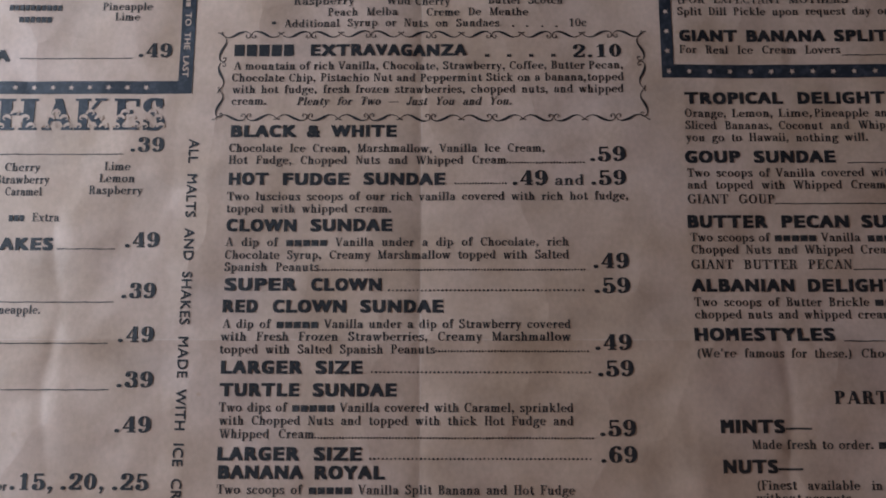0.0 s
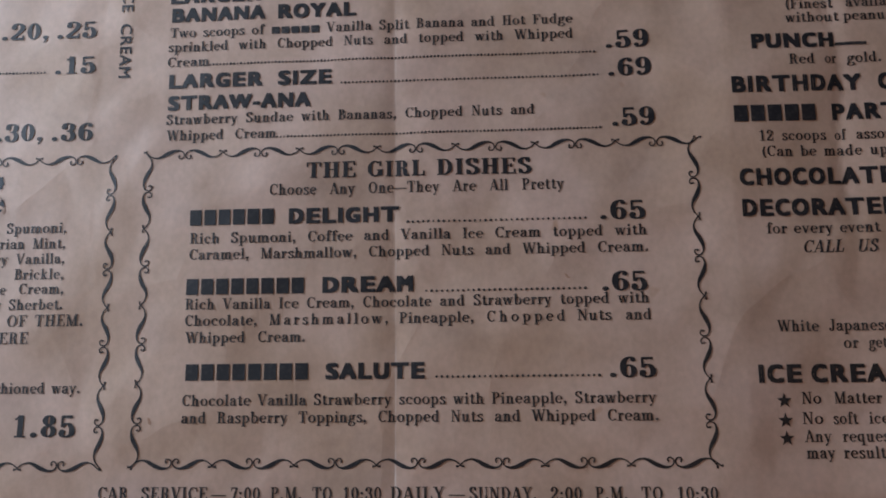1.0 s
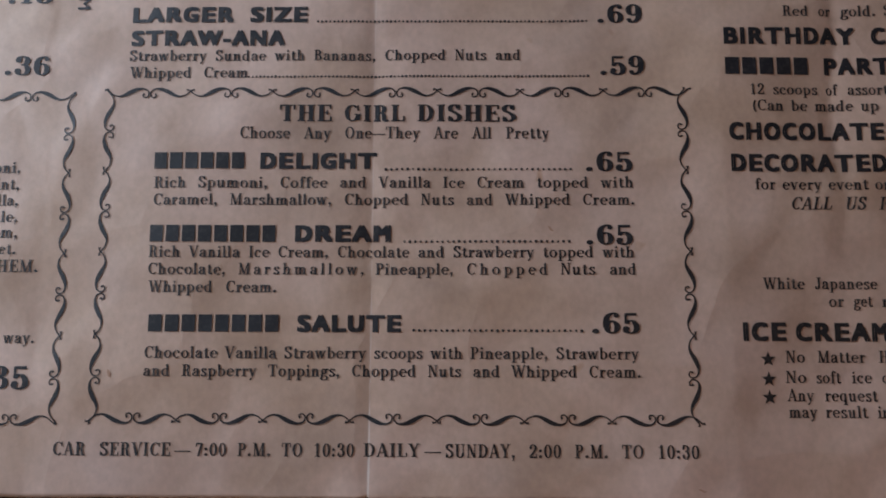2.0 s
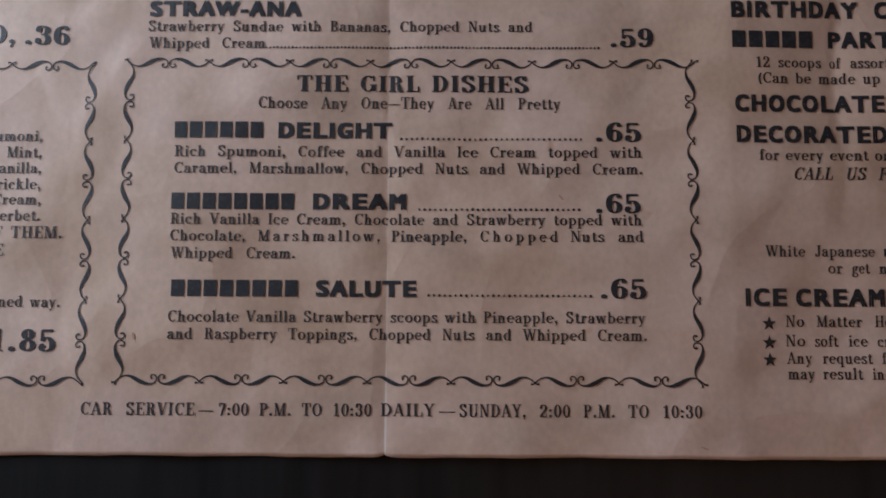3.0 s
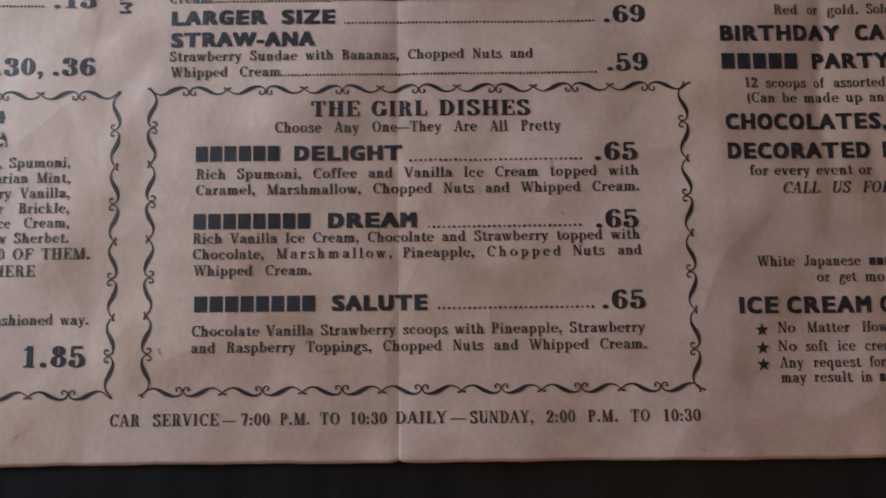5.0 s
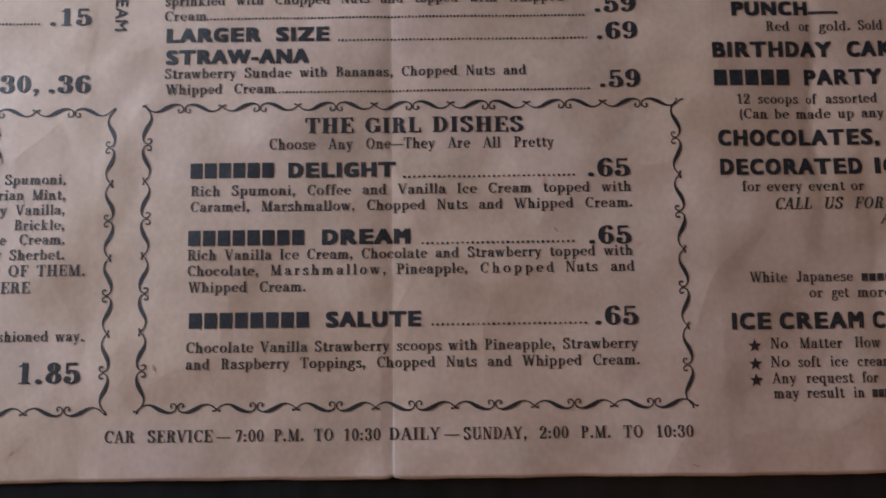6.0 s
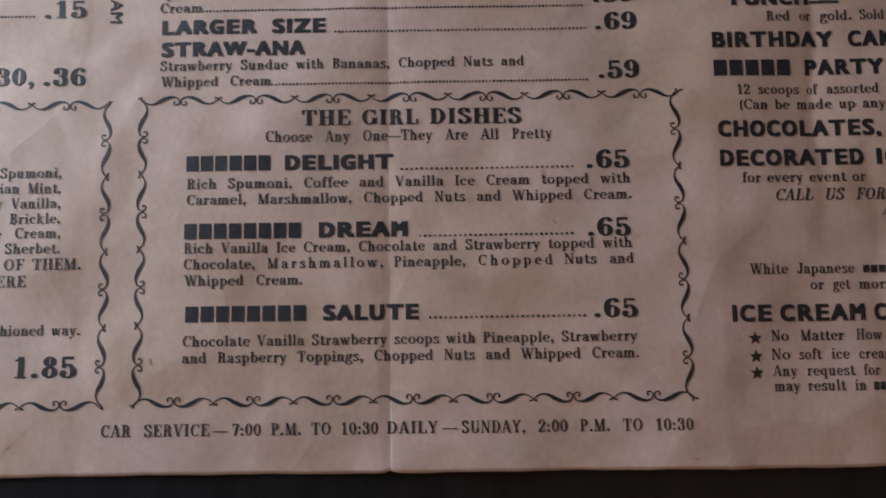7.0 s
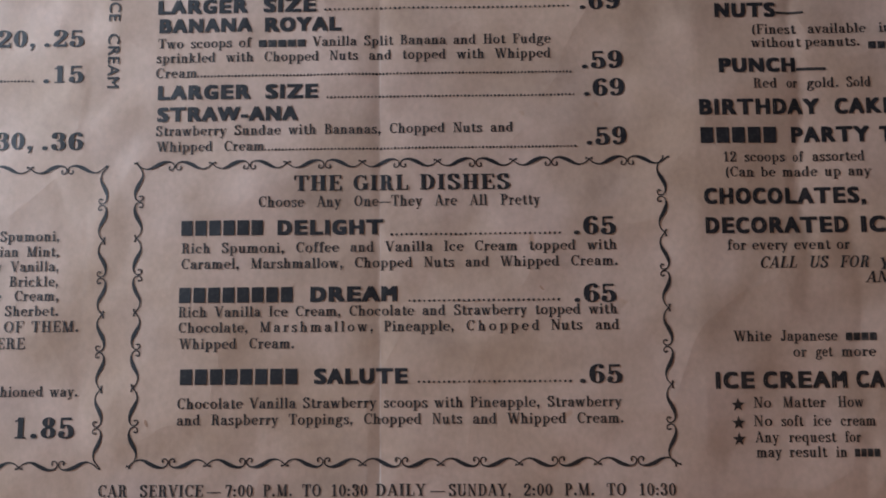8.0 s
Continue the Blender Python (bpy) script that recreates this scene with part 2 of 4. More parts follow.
def relief(x, y):
    """Height of the sheet over the table, in millimetres."""
    x, y = np.asarray(x, float), np.asarray(y, float)
    z = 0.75 + 0 * x
    for turn, phase, length, amp in waves:
        z = z + amp * np.sin((x * math.cos(turn) + y * math.sin(turn)) * math.tau / length + phase)
    wob = 0.12 * np.sin(y / 7.0) + 0.06 * np.sin(y / 2.9 + 1)
    z = z + crease(x - FOLD_X - wob, 0.38, 2.8)
    z = z + crease(x + 10.6 - wob, 0.26, 9.0)
    z = z + crease(x - 111.0 + wob, -0.34, 11.0)
    wy_ = 0.12 * np.sin(x / 9.0) + 0.06 * np.sin(x / 3.7)
    z = z - crease(y - FOLD_Y - wy_, 0.58, 3.6)
    z = z + crease(x + 36.8 - 1.5 * np.sin(y / 6.0), 0.28, 2.2) * smooth(84, 96, y) * (1 - smooth(140, 155, y))
    z = z + crease(x - 131.6 - 0.8 * np.sin(y / 5.0), 0.32, 1.6) * smooth(20, 50, y) * (1 - smooth(112, 122, y))
    z = z + crease(x - 141.5 - 0.6 * np.sin(y / 4.0), 0.18, 2.0) * (1 - smooth(40, 60, y))
    z = z + crease(0.8 * (x - 118) - 0.6 * (y - 30), 0.06, 3.0) * smooth(-5, 8, y) * (1 - smooth(34, 52, y))
    z = z + crease(0.7 * (x + 14) + 0.7 * (y - 88), 0.07, 2.5) * smooth(70, 78, y) * (1 - smooth(96, 106, y))
    z = z + crease(0.3 * (x - 70) + 0.95 * (y + 6), 0.05, 3.0) * smooth(60, 75, x) * (1 - smooth(95, 120, x))
    for cx, cy, turn, length, depth, reach in crumples:
        along = (x - cx) * math.cos(turn) + (y - cy) * math.sin(turn)
        off = (y - cy) * math.cos(turn) - (x - cx) * math.sin(turn)
        z = z + crease(off + 0.8 * np.sin(along / 4.0), depth, reach) * np.exp(-(along / length) ** 2)
    lift = np.exp(-((x - FOLD_X) / 4.5) ** 2) * np.exp(-((y - PY0) / 3.0) ** 2)
    z = z + 0.45 * lift
    edge = smooth(0, 7, np.minimum(np.minimum(x - PX0, PX1 - x), np.minimum(y - PY0 + 7, PY1 - y)))
    return np.maximum(0.08 + (z - 0.08) * (0.45 + 0.55 * edge), 0.05)


def laid(pts, lift=0.09):
    """Points of the layout set on the sheet's surface, in metres."""
    pts = np.asarray(pts, float)
    return np.c_[pts[:, 0], pts[:, 1], relief(pts[:, 0], pts[:, 1]) + lift] * SHEET


menu = thing("paper_menu", "aged beige printed ice cream menu, creased, on a dark table", "menu")


def printed(name, pts, faces, mat, lift=0.09, label="", z=None):
    pts = laid(pts, lift if z is None else lift + np.asarray(z))
    me = bpy.data.meshes.new(name)
    me.from_pydata(pts.tolist(), [], faces)
    me.materials.append(mat)
    ob = new(name, me)
    ob.parent = menu
    return tagged(ob, label)


def stations(a, z, step, folds):
    """Grid lines, drawn closer together at the folds."""
    out = set(np.round(np.linspace(a, z, int((z - a) / step) + 1), 3))
    for f in folds:
        out |= set(np.round(f + np.arange(-2.0, 2.01, 0.2), 3))
    out = sorted(v for v in out if a <= v <= z)
    return np.array([v for k, v in enumerate(out) if k == 0 or v - out[k - 1] > 0.05])


xs_, ys_ = stations(PX0, PX1, 0.8, (FOLD_X, -10.6, 110.6)), stations(PY0, PY1, 0.8, (FOLD_Y,))
nx, ny = len(xs_), len(ys_)
gx, gy = np.meshgrid(xs_, ys_)
ragged = 0.05 * np.sin(gx / 3.1) + 0.08 * np.sin(gx / 11.7 + 1) + 0.03 * np.sin(gx / 1.3)
gy = gy + ragged * np.exp(-(gy - PY0) / 2.0)
gy = gy + 0.55 * np.exp(-np.abs(gx - FOLD_X) / 0.9) * np.exp(-(gy - PY0) / 2.0)
flat = np.c_[gx.ravel(), gy.ravel()]
upper = laid(flat, 0.0)
lower = upper - np.array([0, 0, 0.00009])
idx = np.arange(nx * ny).reshape(ny, nx)
quads = np.stack([idx[:-1, :-1], idx[:-1, 1:], idx[1:, 1:], idx[1:, :-1]], -1).reshape(-1, 4)
rim = np.concatenate([idx[0, :-1], idx[:-1, -1], idx[-1, :0:-1], idx[:0:-1, 0]])
sides = np.stack([rim, rim + nx * ny, np.roll(rim, -1) + nx * ny, np.roll(rim, -1)], -1)
me = bpy.data.meshes.new("sheet")
me.from_pydata(np.r_[upper, lower].tolist(), [], quads.tolist() + (quads[:, ::-1] + nx * ny).tolist() + sides.tolist())
me.materials.append(paper)
me.polygons.foreach_set("use_smooth", [True] * len(quads) * 2 + [False] * len(sides))
new("sheet", me).parent = menu

# ---- lettering ----
CHARS = "ABCDEFGHIJKLMNOPQRSTUVWXYZabcdefghijklmnopqrstuvwxyz0123456789.,:;'’()-—&•"
BARS = {"#": 1.0, "~": 0.72}


def font_glyphs():
    """Outline of each character of the built-in font, with capitals 1 high, and its advance."""
    obs = []
    for ch in CHARS:
        for body in (ch, ch + ch):
            cu = bpy.data.curves.new("letter", "FONT")
            cu.body, cu.size, cu.resolution_u = body, 1.0, 3
            obs.append(new("letter", cu))
    bpy.context.view_layer.update()
    dg = bpy.context.evaluated_depsgraph_get()
    raw = []
    for ob in obs:
        me = bpy.data.meshes.new_from_object(ob.evaluated_get(dg))
        raw.append((np.array([v.co[:2] for v in me.vertices]).reshape(-1, 2), [tuple(p.vertices) for p in me.polygons]))
        bpy.data.meshes.remove(me)
    for ob in obs:
        cu = ob.data
        bpy.data.objects.remove(ob)
        bpy.data.curves.remove(cu)
    cap = raw[2 * CHARS.index("H")][0][:, 1].max()
    out = {}
    for k, ch in enumerate(CHARS):
        (v, f), (vv, _) = raw[2 * k], raw[2 * k + 1]
        adv = (vv[:, 0].max() - v[:, 0].max()) / cap
        out[ch] = (v / cap, f, adv)
    return out


GLYPHS = font_glyphs()
def strip(path, widths):
    """A pen stroke along a path."""
    path = np.asarray(path, float)
    d = np.gradient(path, axis=0)
    d /= np.linalg.norm(d, axis=1)[:, None] + 1e-9
    side = np.c_[-d[:, 1], d[:, 0]] * np.asarray(widths)[:, None] / 2
    n = len(path)
    return np.r_[path + side, path - side], [(i, i + n, i + n + 1, i + 1) for i in range(n - 1)]


def spline(knots, steps=5):
    k = np.array([knots[0], *knots, knots[-1]], float)
    out = []
    for i in range(1, len(k) - 2):
        for t in np.arange(steps) / steps:
            a, b_, c, d = k[i - 1:i + 3]
            out.append(0.5 * (2 * b_ + (c - a) * t + (2 * a - 5 * b_ + 4 * c - d) * t * t + (3 * b_ - a - 3 * c + d) * t ** 3))
    return np.array(out + [k[-2]])


XH = 0.66


def book_face(s, h):
    """A high-contrast book face in strokes: upright parts s wide, level parts h thin, capitals 1 high.
    Each glyph is a list of pieces (points, faces) and its advance."""

    def stroke(knots, scale=1.0, curve=True):
        p = spline(knots, 4) if curve else np.array(knots, float)
        d = np.gradient(p, axis=0)
        steep = np.abs(d[:, 1]) / (np.linalg.norm(d, axis=1) + 1e-9)
        return strip(p, (h + (s - h) * steep ** 1.6) * scale)

    def stem(x, y0, y1, w=None):
        return diag(x, y0, x, y1, s if w is None else w)

    def bar(x0, x1, y, w=None):
        w = (h if w is None else w) / 2
        return [(x0, y - w), (x1, y - w), (x1, y + w), (x0, y + w)], [(0, 1, 2, 3)]

    def diag(x0, y0, x1, y1, w):
        k = np.linspace(0, 1, 2 + int(abs(y1 - y0) * 5))
        x, y, n = x0 + (x1 - x0) * k, y0 + (y1 - y0) * k, len(k)
        return np.r_[np.c_[x - w / 2, y], np.c_[x + w / 2, y]], [(i, i + n, i + n + 1, i + 1) for i in range(n - 1)]

    def arc(cx, cy, rx, ry, a0, a1, scale=1.0):
        a = np.radians(np.linspace(a0, a1, 4 + int(abs(a1 - a0) / 18)))
        rx, ry = rx - s / 2, ry - h / 2
        p = np.c_[cx + rx * np.cos(a), cy + ry * np.sin(a)]
        return strip(p, (h + (s - h) * np.abs(np.cos(a)) ** 1.5) * scale)

    def ring(cx, cy, rx, ry):
        return arc(cx, cy, rx, ry, 0, 360)

    def dot(x, y, r):
        return [(x + r * math.cos(k * math.tau / 9), y + r * math.sin(k * math.tau / 9)) for k in range(9)], [tuple(range(9))]

    def foot(x, y=0.0, w=0.17):
        return bar(x - w, x + w, y + h / 2)

    def head(x, y=1.0, w=0.17):
        return bar(x - w, x + w, y - h / 2)

    def flag(x, y):
        return [(x - 0.17, y - 0.09), (x, y - 0.16), (x, y), (x - 0.03, y)], [(0, 1, 2, 3)]

    def arch(x):
        return stroke(((x, 0.40), (x + 0.07, 0.54), (x + 0.19, XH - h / 2), (x + 0.29, 0.54), (x + 0.30, 0.42), (x + 0.30, 0.0)))

    def turn(pieces, w):
        return [([(w - x, 1 - y) for x, y in p], f) for p, f in pieces]

    X, t = XH, h * 1.1
    l_stem = [stem(0.18, 0, 1), flag(0.18, 1), foot(0.18)]
    x_stem = [stem(0.18, 0, X), flag(0.18, X), foot(0.18)]
    cap_stem = [stem(0.20, 0, 1), foot(0.20), head(0.20)]
    bowl_r, bowl_l = arc(0.33, X / 2, 0.30, X / 2, 135, -135), arc(0.32, X / 2, 0.29, X / 2, 45, 315)
    c_arc = arc(0.32, X / 2, 0.29, X / 2, 48, 318)
    six = [ring(0.33, 0.31, 0.28, 0.32), stroke(((0.50, 0.90), (0.38, 0.97), (0.20, 0.84), (0.13, 0.56), (0.14, 0.30))), dot(0.49, 0.85, s * 0.48)]
    tick = lambda x, y0, y1: stem(x, y0, y1, t)
    g = {
        "a": ([stem(0.44, 0.07, 0.46), stroke(((0.15, 0.49), (0.20, 0.61), (0.32, 0.63), (0.42, 0.56), (0.44, 0.44))), dot(0.15, 0.49, s * 0.5),
               stroke(((0.44, 0.39), (0.26, 0.34), (0.14, 0.24), (0.13, 0.12), (0.24, 0.03), (0.36, 0.07), (0.44, 0.16))), stroke(((0.44, 0.12), (0.50, 0.03), (0.59, 0.05)))], 0.61),
        "b": ([stem(0.18, 0, 1), flag(0.18, 1), bowl_r], 0.67),
        "c": ([c_arc, dot(0.46, 0.50, s * 0.52)], 0.58),
        "d": ([stem(0.47, 0, 1), flag(0.47, 1), bar(0.47, 0.64, h / 2), bowl_l], 0.68),
        "e": ([arc(0.32, X / 2, 0.29, X / 2, 8, 318), bar(0.10, 0.56, 0.36)], 0.60),
        "f": ([stem(0.21, 0, 0.82), foot(0.21), stroke(((0.21, 0.80), (0.24, 0.93), (0.34, 0.98), (0.43, 0.93))), dot(0.43, 0.88, s * 0.48), bar(0.04, 0.40, X - h / 2)], 0.43),
        "g": ([ring(0.28, 0.43, 0.22, 0.23), stroke(((0.18, 0.24), (0.10, 0.15), (0.18, 0.06), (0.38, 0.04), (0.53, -0.08), (0.44, -0.24), (0.24, -0.28), (0.07, -0.18), (0.10, -0.04), (0.20, 0.05))),
               stroke(((0.42, 0.55), (0.48, 0.63), (0.55, 0.62))), dot(0.56, 0.59, s * 0.4)], 0.60),
        "h": (l_stem + [arch(0.18), foot(0.48)], 0.68), "i": (x_stem + [dot(0.18, 0.88, s * 0.62)], 0.36),
        "j": ([stem(0.20, -0.08, X), flag(0.20, X), dot(0.20, 0.88, s * 0.62), stroke(((0.20, -0.06), (0.16, -0.22), (0.04, -0.26)))], 0.36),
        "k": (l_stem + [diag(0.20, 0.24, 0.48, X, t), diag(0.52, 0, 0.30, 0.38, s), head(0.49, X, 0.12), foot(0.54, 0, 0.14)], 0.69),
        "l": (l_stem, 0.36), "m": (x_stem + [arch(0.18), foot(0.48, 0, 0.13), arch(0.48), foot(0.78)], 0.98),
        "n": (x_stem + [arch(0.18), foot(0.48)], 0.68), "o": ([ring(0.32, X / 2, 0.29, X / 2)], 0.64),
        "p": ([stem(0.18, -0.30, X), flag(0.18, X), foot(0.18, -0.30), bowl_r], 0.67), "q": ([stem(0.47, -0.30, X), foot(0.47, -0.30), bowl_l], 0.67),
        "r": (x_stem + [stroke(((0.18, 0.38), (0.26, 0.55), (0.36, 0.62), (0.44, 0.58))), dot(0.42, 0.54, s * 0.52)], 0.50),
        "s": ([stroke(((0.41, 0.52), (0.34, 0.62), (0.22, 0.62), (0.13, 0.51), (0.20, 0.40), (0.34, 0.29), (0.42, 0.17), (0.34, 0.04), (0.20, 0.03), (0.10, 0.14)), 1.12), tick(0.42, 0.46, X), tick(0.09, 0, 0.20)], 0.51),
        "t": ([stem(0.21, 0.10, 0.84), stroke(((0.21, 0.14), (0.25, 0.04), (0.34, 0.03), (0.42, 0.14))), bar(0.05, 0.40, X - h / 2)], 0.45),
        "u": ([stem(0.18, 0.14, X), flag(0.18, X), stroke(((0.18, 0.18), (0.21, 0.06), (0.32, 0.02), (0.48, 0.18))), stem(0.48, 0, X), flag(0.48, X), bar(0.48, 0.65, h / 2)], 0.69),
        "v": ([diag(0.30, 0, 0.12, X, s), diag(0.30, 0, 0.49, X, t), head(0.12, X, 0.13), head(0.49, X, 0.11)], 0.60),
        "w": ([diag(0.27, 0, 0.12, X, s), diag(0.27, 0, 0.42, X, t), diag(0.57, 0, 0.42, X, s), diag(0.57, 0, 0.74, X, t), head(0.12, X, 0.13), head(0.42, X, 0.12), head(0.74, X, 0.11)], 0.85),
        "x": ([diag(0.45, 0, 0.14, X, s), diag(0.10, 0, 0.47, X, t), head(0.14, X, 0.13), head(0.47, X, 0.10), foot(0.46, 0, 0.13), foot(0.10, 0, 0.10)], 0.60),
        "y": ([diag(0.31, 0.02, 0.12, X, s), diag(0.22, -0.24, 0.49, X, t), dot(0.16, -0.23, s * 0.5), head(0.12, X, 0.13), head(0.49, X, 0.11)], 0.60),
        "z": ([bar(0.07, 0.47, X - h / 2), bar(0.06, 0.50, h / 2), diag(0.13, 0, 0.42, X, s), tick(0.08, 0.46, X), tick(0.49, 0, 0.2)], 0.55),
        "A": ([diag(0.10, 0, 0.36, 1, t), diag(0.62, 0, 0.36, 1, s), bar(0.18, 0.52, 0.32), foot(0.10, 0, 0.12), foot(0.62, 0, 0.15)], 0.76),
        "B": (cap_stem + [arc(0.34, 0.76, 0.25, 0.24, 95, -95), arc(0.36, 0.26, 0.28, 0.26, 95, -95), bar(0.20, 0.38, 0.52)] + [bar(0.20, 0.37, y) for y in (h / 2, 1 - h / 2)], 0.70),
        "C": ([arc(0.41, 0.5, 0.36, 0.5, 48, 316), tick(0.66, 0.66, 0.99)], 0.73),
        "D": (cap_stem + [arc(0.34, 0.5, 0.38, 0.5, 92, -92)] + [bar(0.20, 0.36, y) for y in (h / 2, 1 - h / 2)], 0.77),
        "E": (cap_stem + [bar(0.20, 0.60, 1 - h / 2), bar(0.20, 0.46, 0.52), bar(0.20, 0.62, h / 2), tick(0.60, 0.74, 1), tick(0.46, 0.40, 0.64), tick(0.62, 0, 0.28)], 0.68),
        "F": (cap_stem + [bar(0.20, 0.60, 1 - h / 2), bar(0.20, 0.46, 0.50), tick(0.60, 0.72, 1), tick(0.46, 0.38, 0.62)], 0.65),
        "G": ([arc(0.41, 0.5, 0.36, 0.5, 48, 330), tick(0.66, 0.66, 0.99), stem(0.66, 0.06, 0.42), bar(0.50, 0.80, 0.42)], 0.82),
        "H": (cap_stem + [stem(0.62, 0, 1), foot(0.62), head(0.62), bar(0.20, 0.62, 0.51)], 0.82), "I": (cap_stem, 0.40),
        "J": ([stem(0.36, 0.2, 1), head(0.36), stroke(((0.36, 0.22), (0.30, 0.05), (0.18, 0.02), (0.10, 0.14))), dot(0.12, 0.18, s * 0.55)], 0.54),
        "K": (cap_stem + [diag(0.22, 0.34, 0.58, 1, t), diag(0.62, 0, 0.36, 0.58, s), head(0.58, 1, 0.13), foot(0.62, 0, 0.16)], 0.79),
        "L": (cap_stem + [bar(0.20, 0.60, h / 2), tick(0.60, 0, 0.32)], 0.66),
        "M": ([tick(0.15, 0, 1), diag(0.44, 0, 0.17, 1, s), diag(0.44, 0, 0.72, 1, t), stem(0.74, 0, 1), foot(0.15, 0, 0.12), foot(0.74), bar(0.03, 0.18, 1 - h / 2), bar(0.74, 0.90, 1 - h / 2)], 0.94),
        "N": ([tick(0.15, 0, 1), diag(0.60, 0, 0.18, 1, s), tick(0.62, 0, 1), foot(0.15, 0, 0.12), bar(0.03, 0.2, 1 - h / 2), head(0.62, 1, 0.12)], 0.78),
        "O": ([ring(0.41, 0.5, 0.36, 0.5)], 0.82), "Q": ([ring(0.41, 0.5, 0.36, 0.5), diag(0.62, -0.2, 0.44, 0.05, s)], 0.82),
        "P": (cap_stem + [arc(0.34, 0.73, 0.28, 0.27, 95, -95), bar(0.20, 0.37, 0.46 + h / 2), bar(0.20, 0.37, 1 - h / 2)], 0.67),
        "R": (cap_stem + [arc(0.34, 0.74, 0.27, 0.26, 95, -95), bar(0.20, 0.37, 0.48 + h / 2), bar(0.20, 0.37, 1 - h / 2), stroke(((0.36, 0.50), (0.47, 0.44), (0.51, 0.28), (0.53, 0.08), (0.62, 0.02), (0.70, 0.08)))], 0.75),
        "S": ([stroke(((0.50, 0.76), (0.42, 0.94), (0.27, 0.97), (0.14, 0.84), (0.17, 0.65), (0.34, 0.52), (0.50, 0.36), (0.52, 0.18), (0.38, 0.03), (0.22, 0.05), (0.11, 0.24)), 1.1), tick(0.52, 0.68, 1), tick(0.10, 0, 0.32)], 0.64),
        "T": ([stem(0.36, 0, 1), foot(0.36), bar(0.05, 0.67, 1 - h / 2), tick(0.06, 0.70, 1), tick(0.66, 0.70, 1)], 0.72),
        "U": ([stem(0.20, 0.28, 1), head(0.20), stroke(((0.20, 0.32), (0.23, 0.10), (0.40, 0.02), (0.58, 0.12), (0.62, 0.34))), tick(0.62, 0.28, 1), head(0.62, 1, 0.12)], 0.79),
        "V": ([diag(0.37, 0, 0.12, 1, s), diag(0.37, 0, 0.64, 1, t), head(0.12, 1, 0.15), head(0.64, 1, 0.12)], 0.74),
        "W": ([diag(0.33, 0, 0.12, 1, s), diag(0.33, 0, 0.54, 1, t), diag(0.72, 0, 0.50, 1, s), diag(0.72, 0, 0.94, 1, t), head(0.12, 1, 0.15), head(0.52, 1, 0.14), head(0.94, 1, 0.12)], 1.04),
        "X": ([diag(0.60, 0, 0.14, 1, s), diag(0.10, 0, 0.58, 1, t), head(0.14, 1, 0.15), head(0.58, 1, 0.12), foot(0.60, 0, 0.15), foot(0.10, 0, 0.12)], 0.74),
        "Y": ([diag(0.36, 0.42, 0.12, 1, s), diag(0.36, 0.42, 0.60, 1, t), stem(0.36, 0, 0.46), foot(0.36), head(0.12, 1, 0.14), head(0.60, 1, 0.12)], 0.72),
        "Z": ([bar(0.08, 0.58, 1 - h / 2), bar(0.06, 0.60, h / 2), diag(0.14, 0, 0.52, 1, s), tick(0.08, 0.72, 1), tick(0.60, 0, 0.3)], 0.66),
        "0": ([ring(0.31, 0.5, 0.28, 0.5)], 0.62),
        "1": ([stem(0.31, 0, 1), foot(0.31, 0, 0.20), stroke(((0.10, 0.82), (0.22, 0.86), (0.31, 0.98)))], 0.60),
        "2": ([stroke(((0.12, 0.72), (0.17, 0.92), (0.32, 0.97), (0.47, 0.86), (0.48, 0.68), (0.34, 0.42), (0.16, 0.20), (0.09, 0.05))), bar(0.07, 0.52, s * 0.35, s * 0.7), tick(0.53, 0.0, 0.28), dot(0.14, 0.74, s * 0.58)], 0.62),
        "3": ([stroke(((0.13, 0.78), (0.18, 0.94), (0.31, 0.97), (0.44, 0.88), (0.45, 0.68), (0.36, 0.56), (0.24, 0.54))), stroke(((0.24, 0.54), (0.40, 0.50), (0.49, 0.30), (0.44, 0.10), (0.30, 0.02), (0.16, 0.08), (0.11, 0.22))), dot(0.14, 0.76, s * 0.55), dot(0.13, 0.24, s * 0.55)], 0.62),
        "4": ([stem(0.42, 0, 1), bar(0.03, 0.60, 0.28, h * 1.2), diag(0.06, 0.28, 0.40, 1, t), foot(0.42, 0, 0.19)], 0.64),
        "5": ([bar(0.12, 0.50, 1 - s * 0.38, s * 0.62), tick(0.13, 0.46, 0.96), stroke(((0.13, 0.48), (0.24, 0.60), (0.38, 0.58), (0.49, 0.36), (0.46, 0.12), (0.30, 0.02), (0.15, 0.08), (0.11, 0.22))), dot(0.14, 0.24, s * 0.56)], 0.62),
        "6": (six, 0.63), "9": (turn(six, 0.63), 0.63),
        "7": ([bar(0.08, 0.52, 1 - s * 0.36, s * 0.7), tick(0.09, 0.70, 1), diag(0.24, 0, 0.49, 0.94, s)], 0.58),
        "8": ([ring(0.31, 0.76, 0.235, 0.24), ring(0.31, 0.27, 0.28, 0.27)], 0.62),
        ".": ([dot(0.16, 0.11, 0.12)], 0.34), ",": ([dot(0.16, 0.11, 0.115), diag(0.12, -0.2, 0.23, 0.10, t)], 0.34),
        ":": ([dot(0.16, 0.12, 0.11), dot(0.16, 0.54, 0.11)], 0.34),
        "'": ([diag(0.12, 0.66, 0.15, 0.98, s * 0.8)], 0.28),
        "(": ([arc(0.42, 0.40, 0.36, 0.64, 120, 240)], 0.36), ")": (turn([arc(0.42, 0.60, 0.36, 0.64, 120, 240)], 0.36), 0.36),
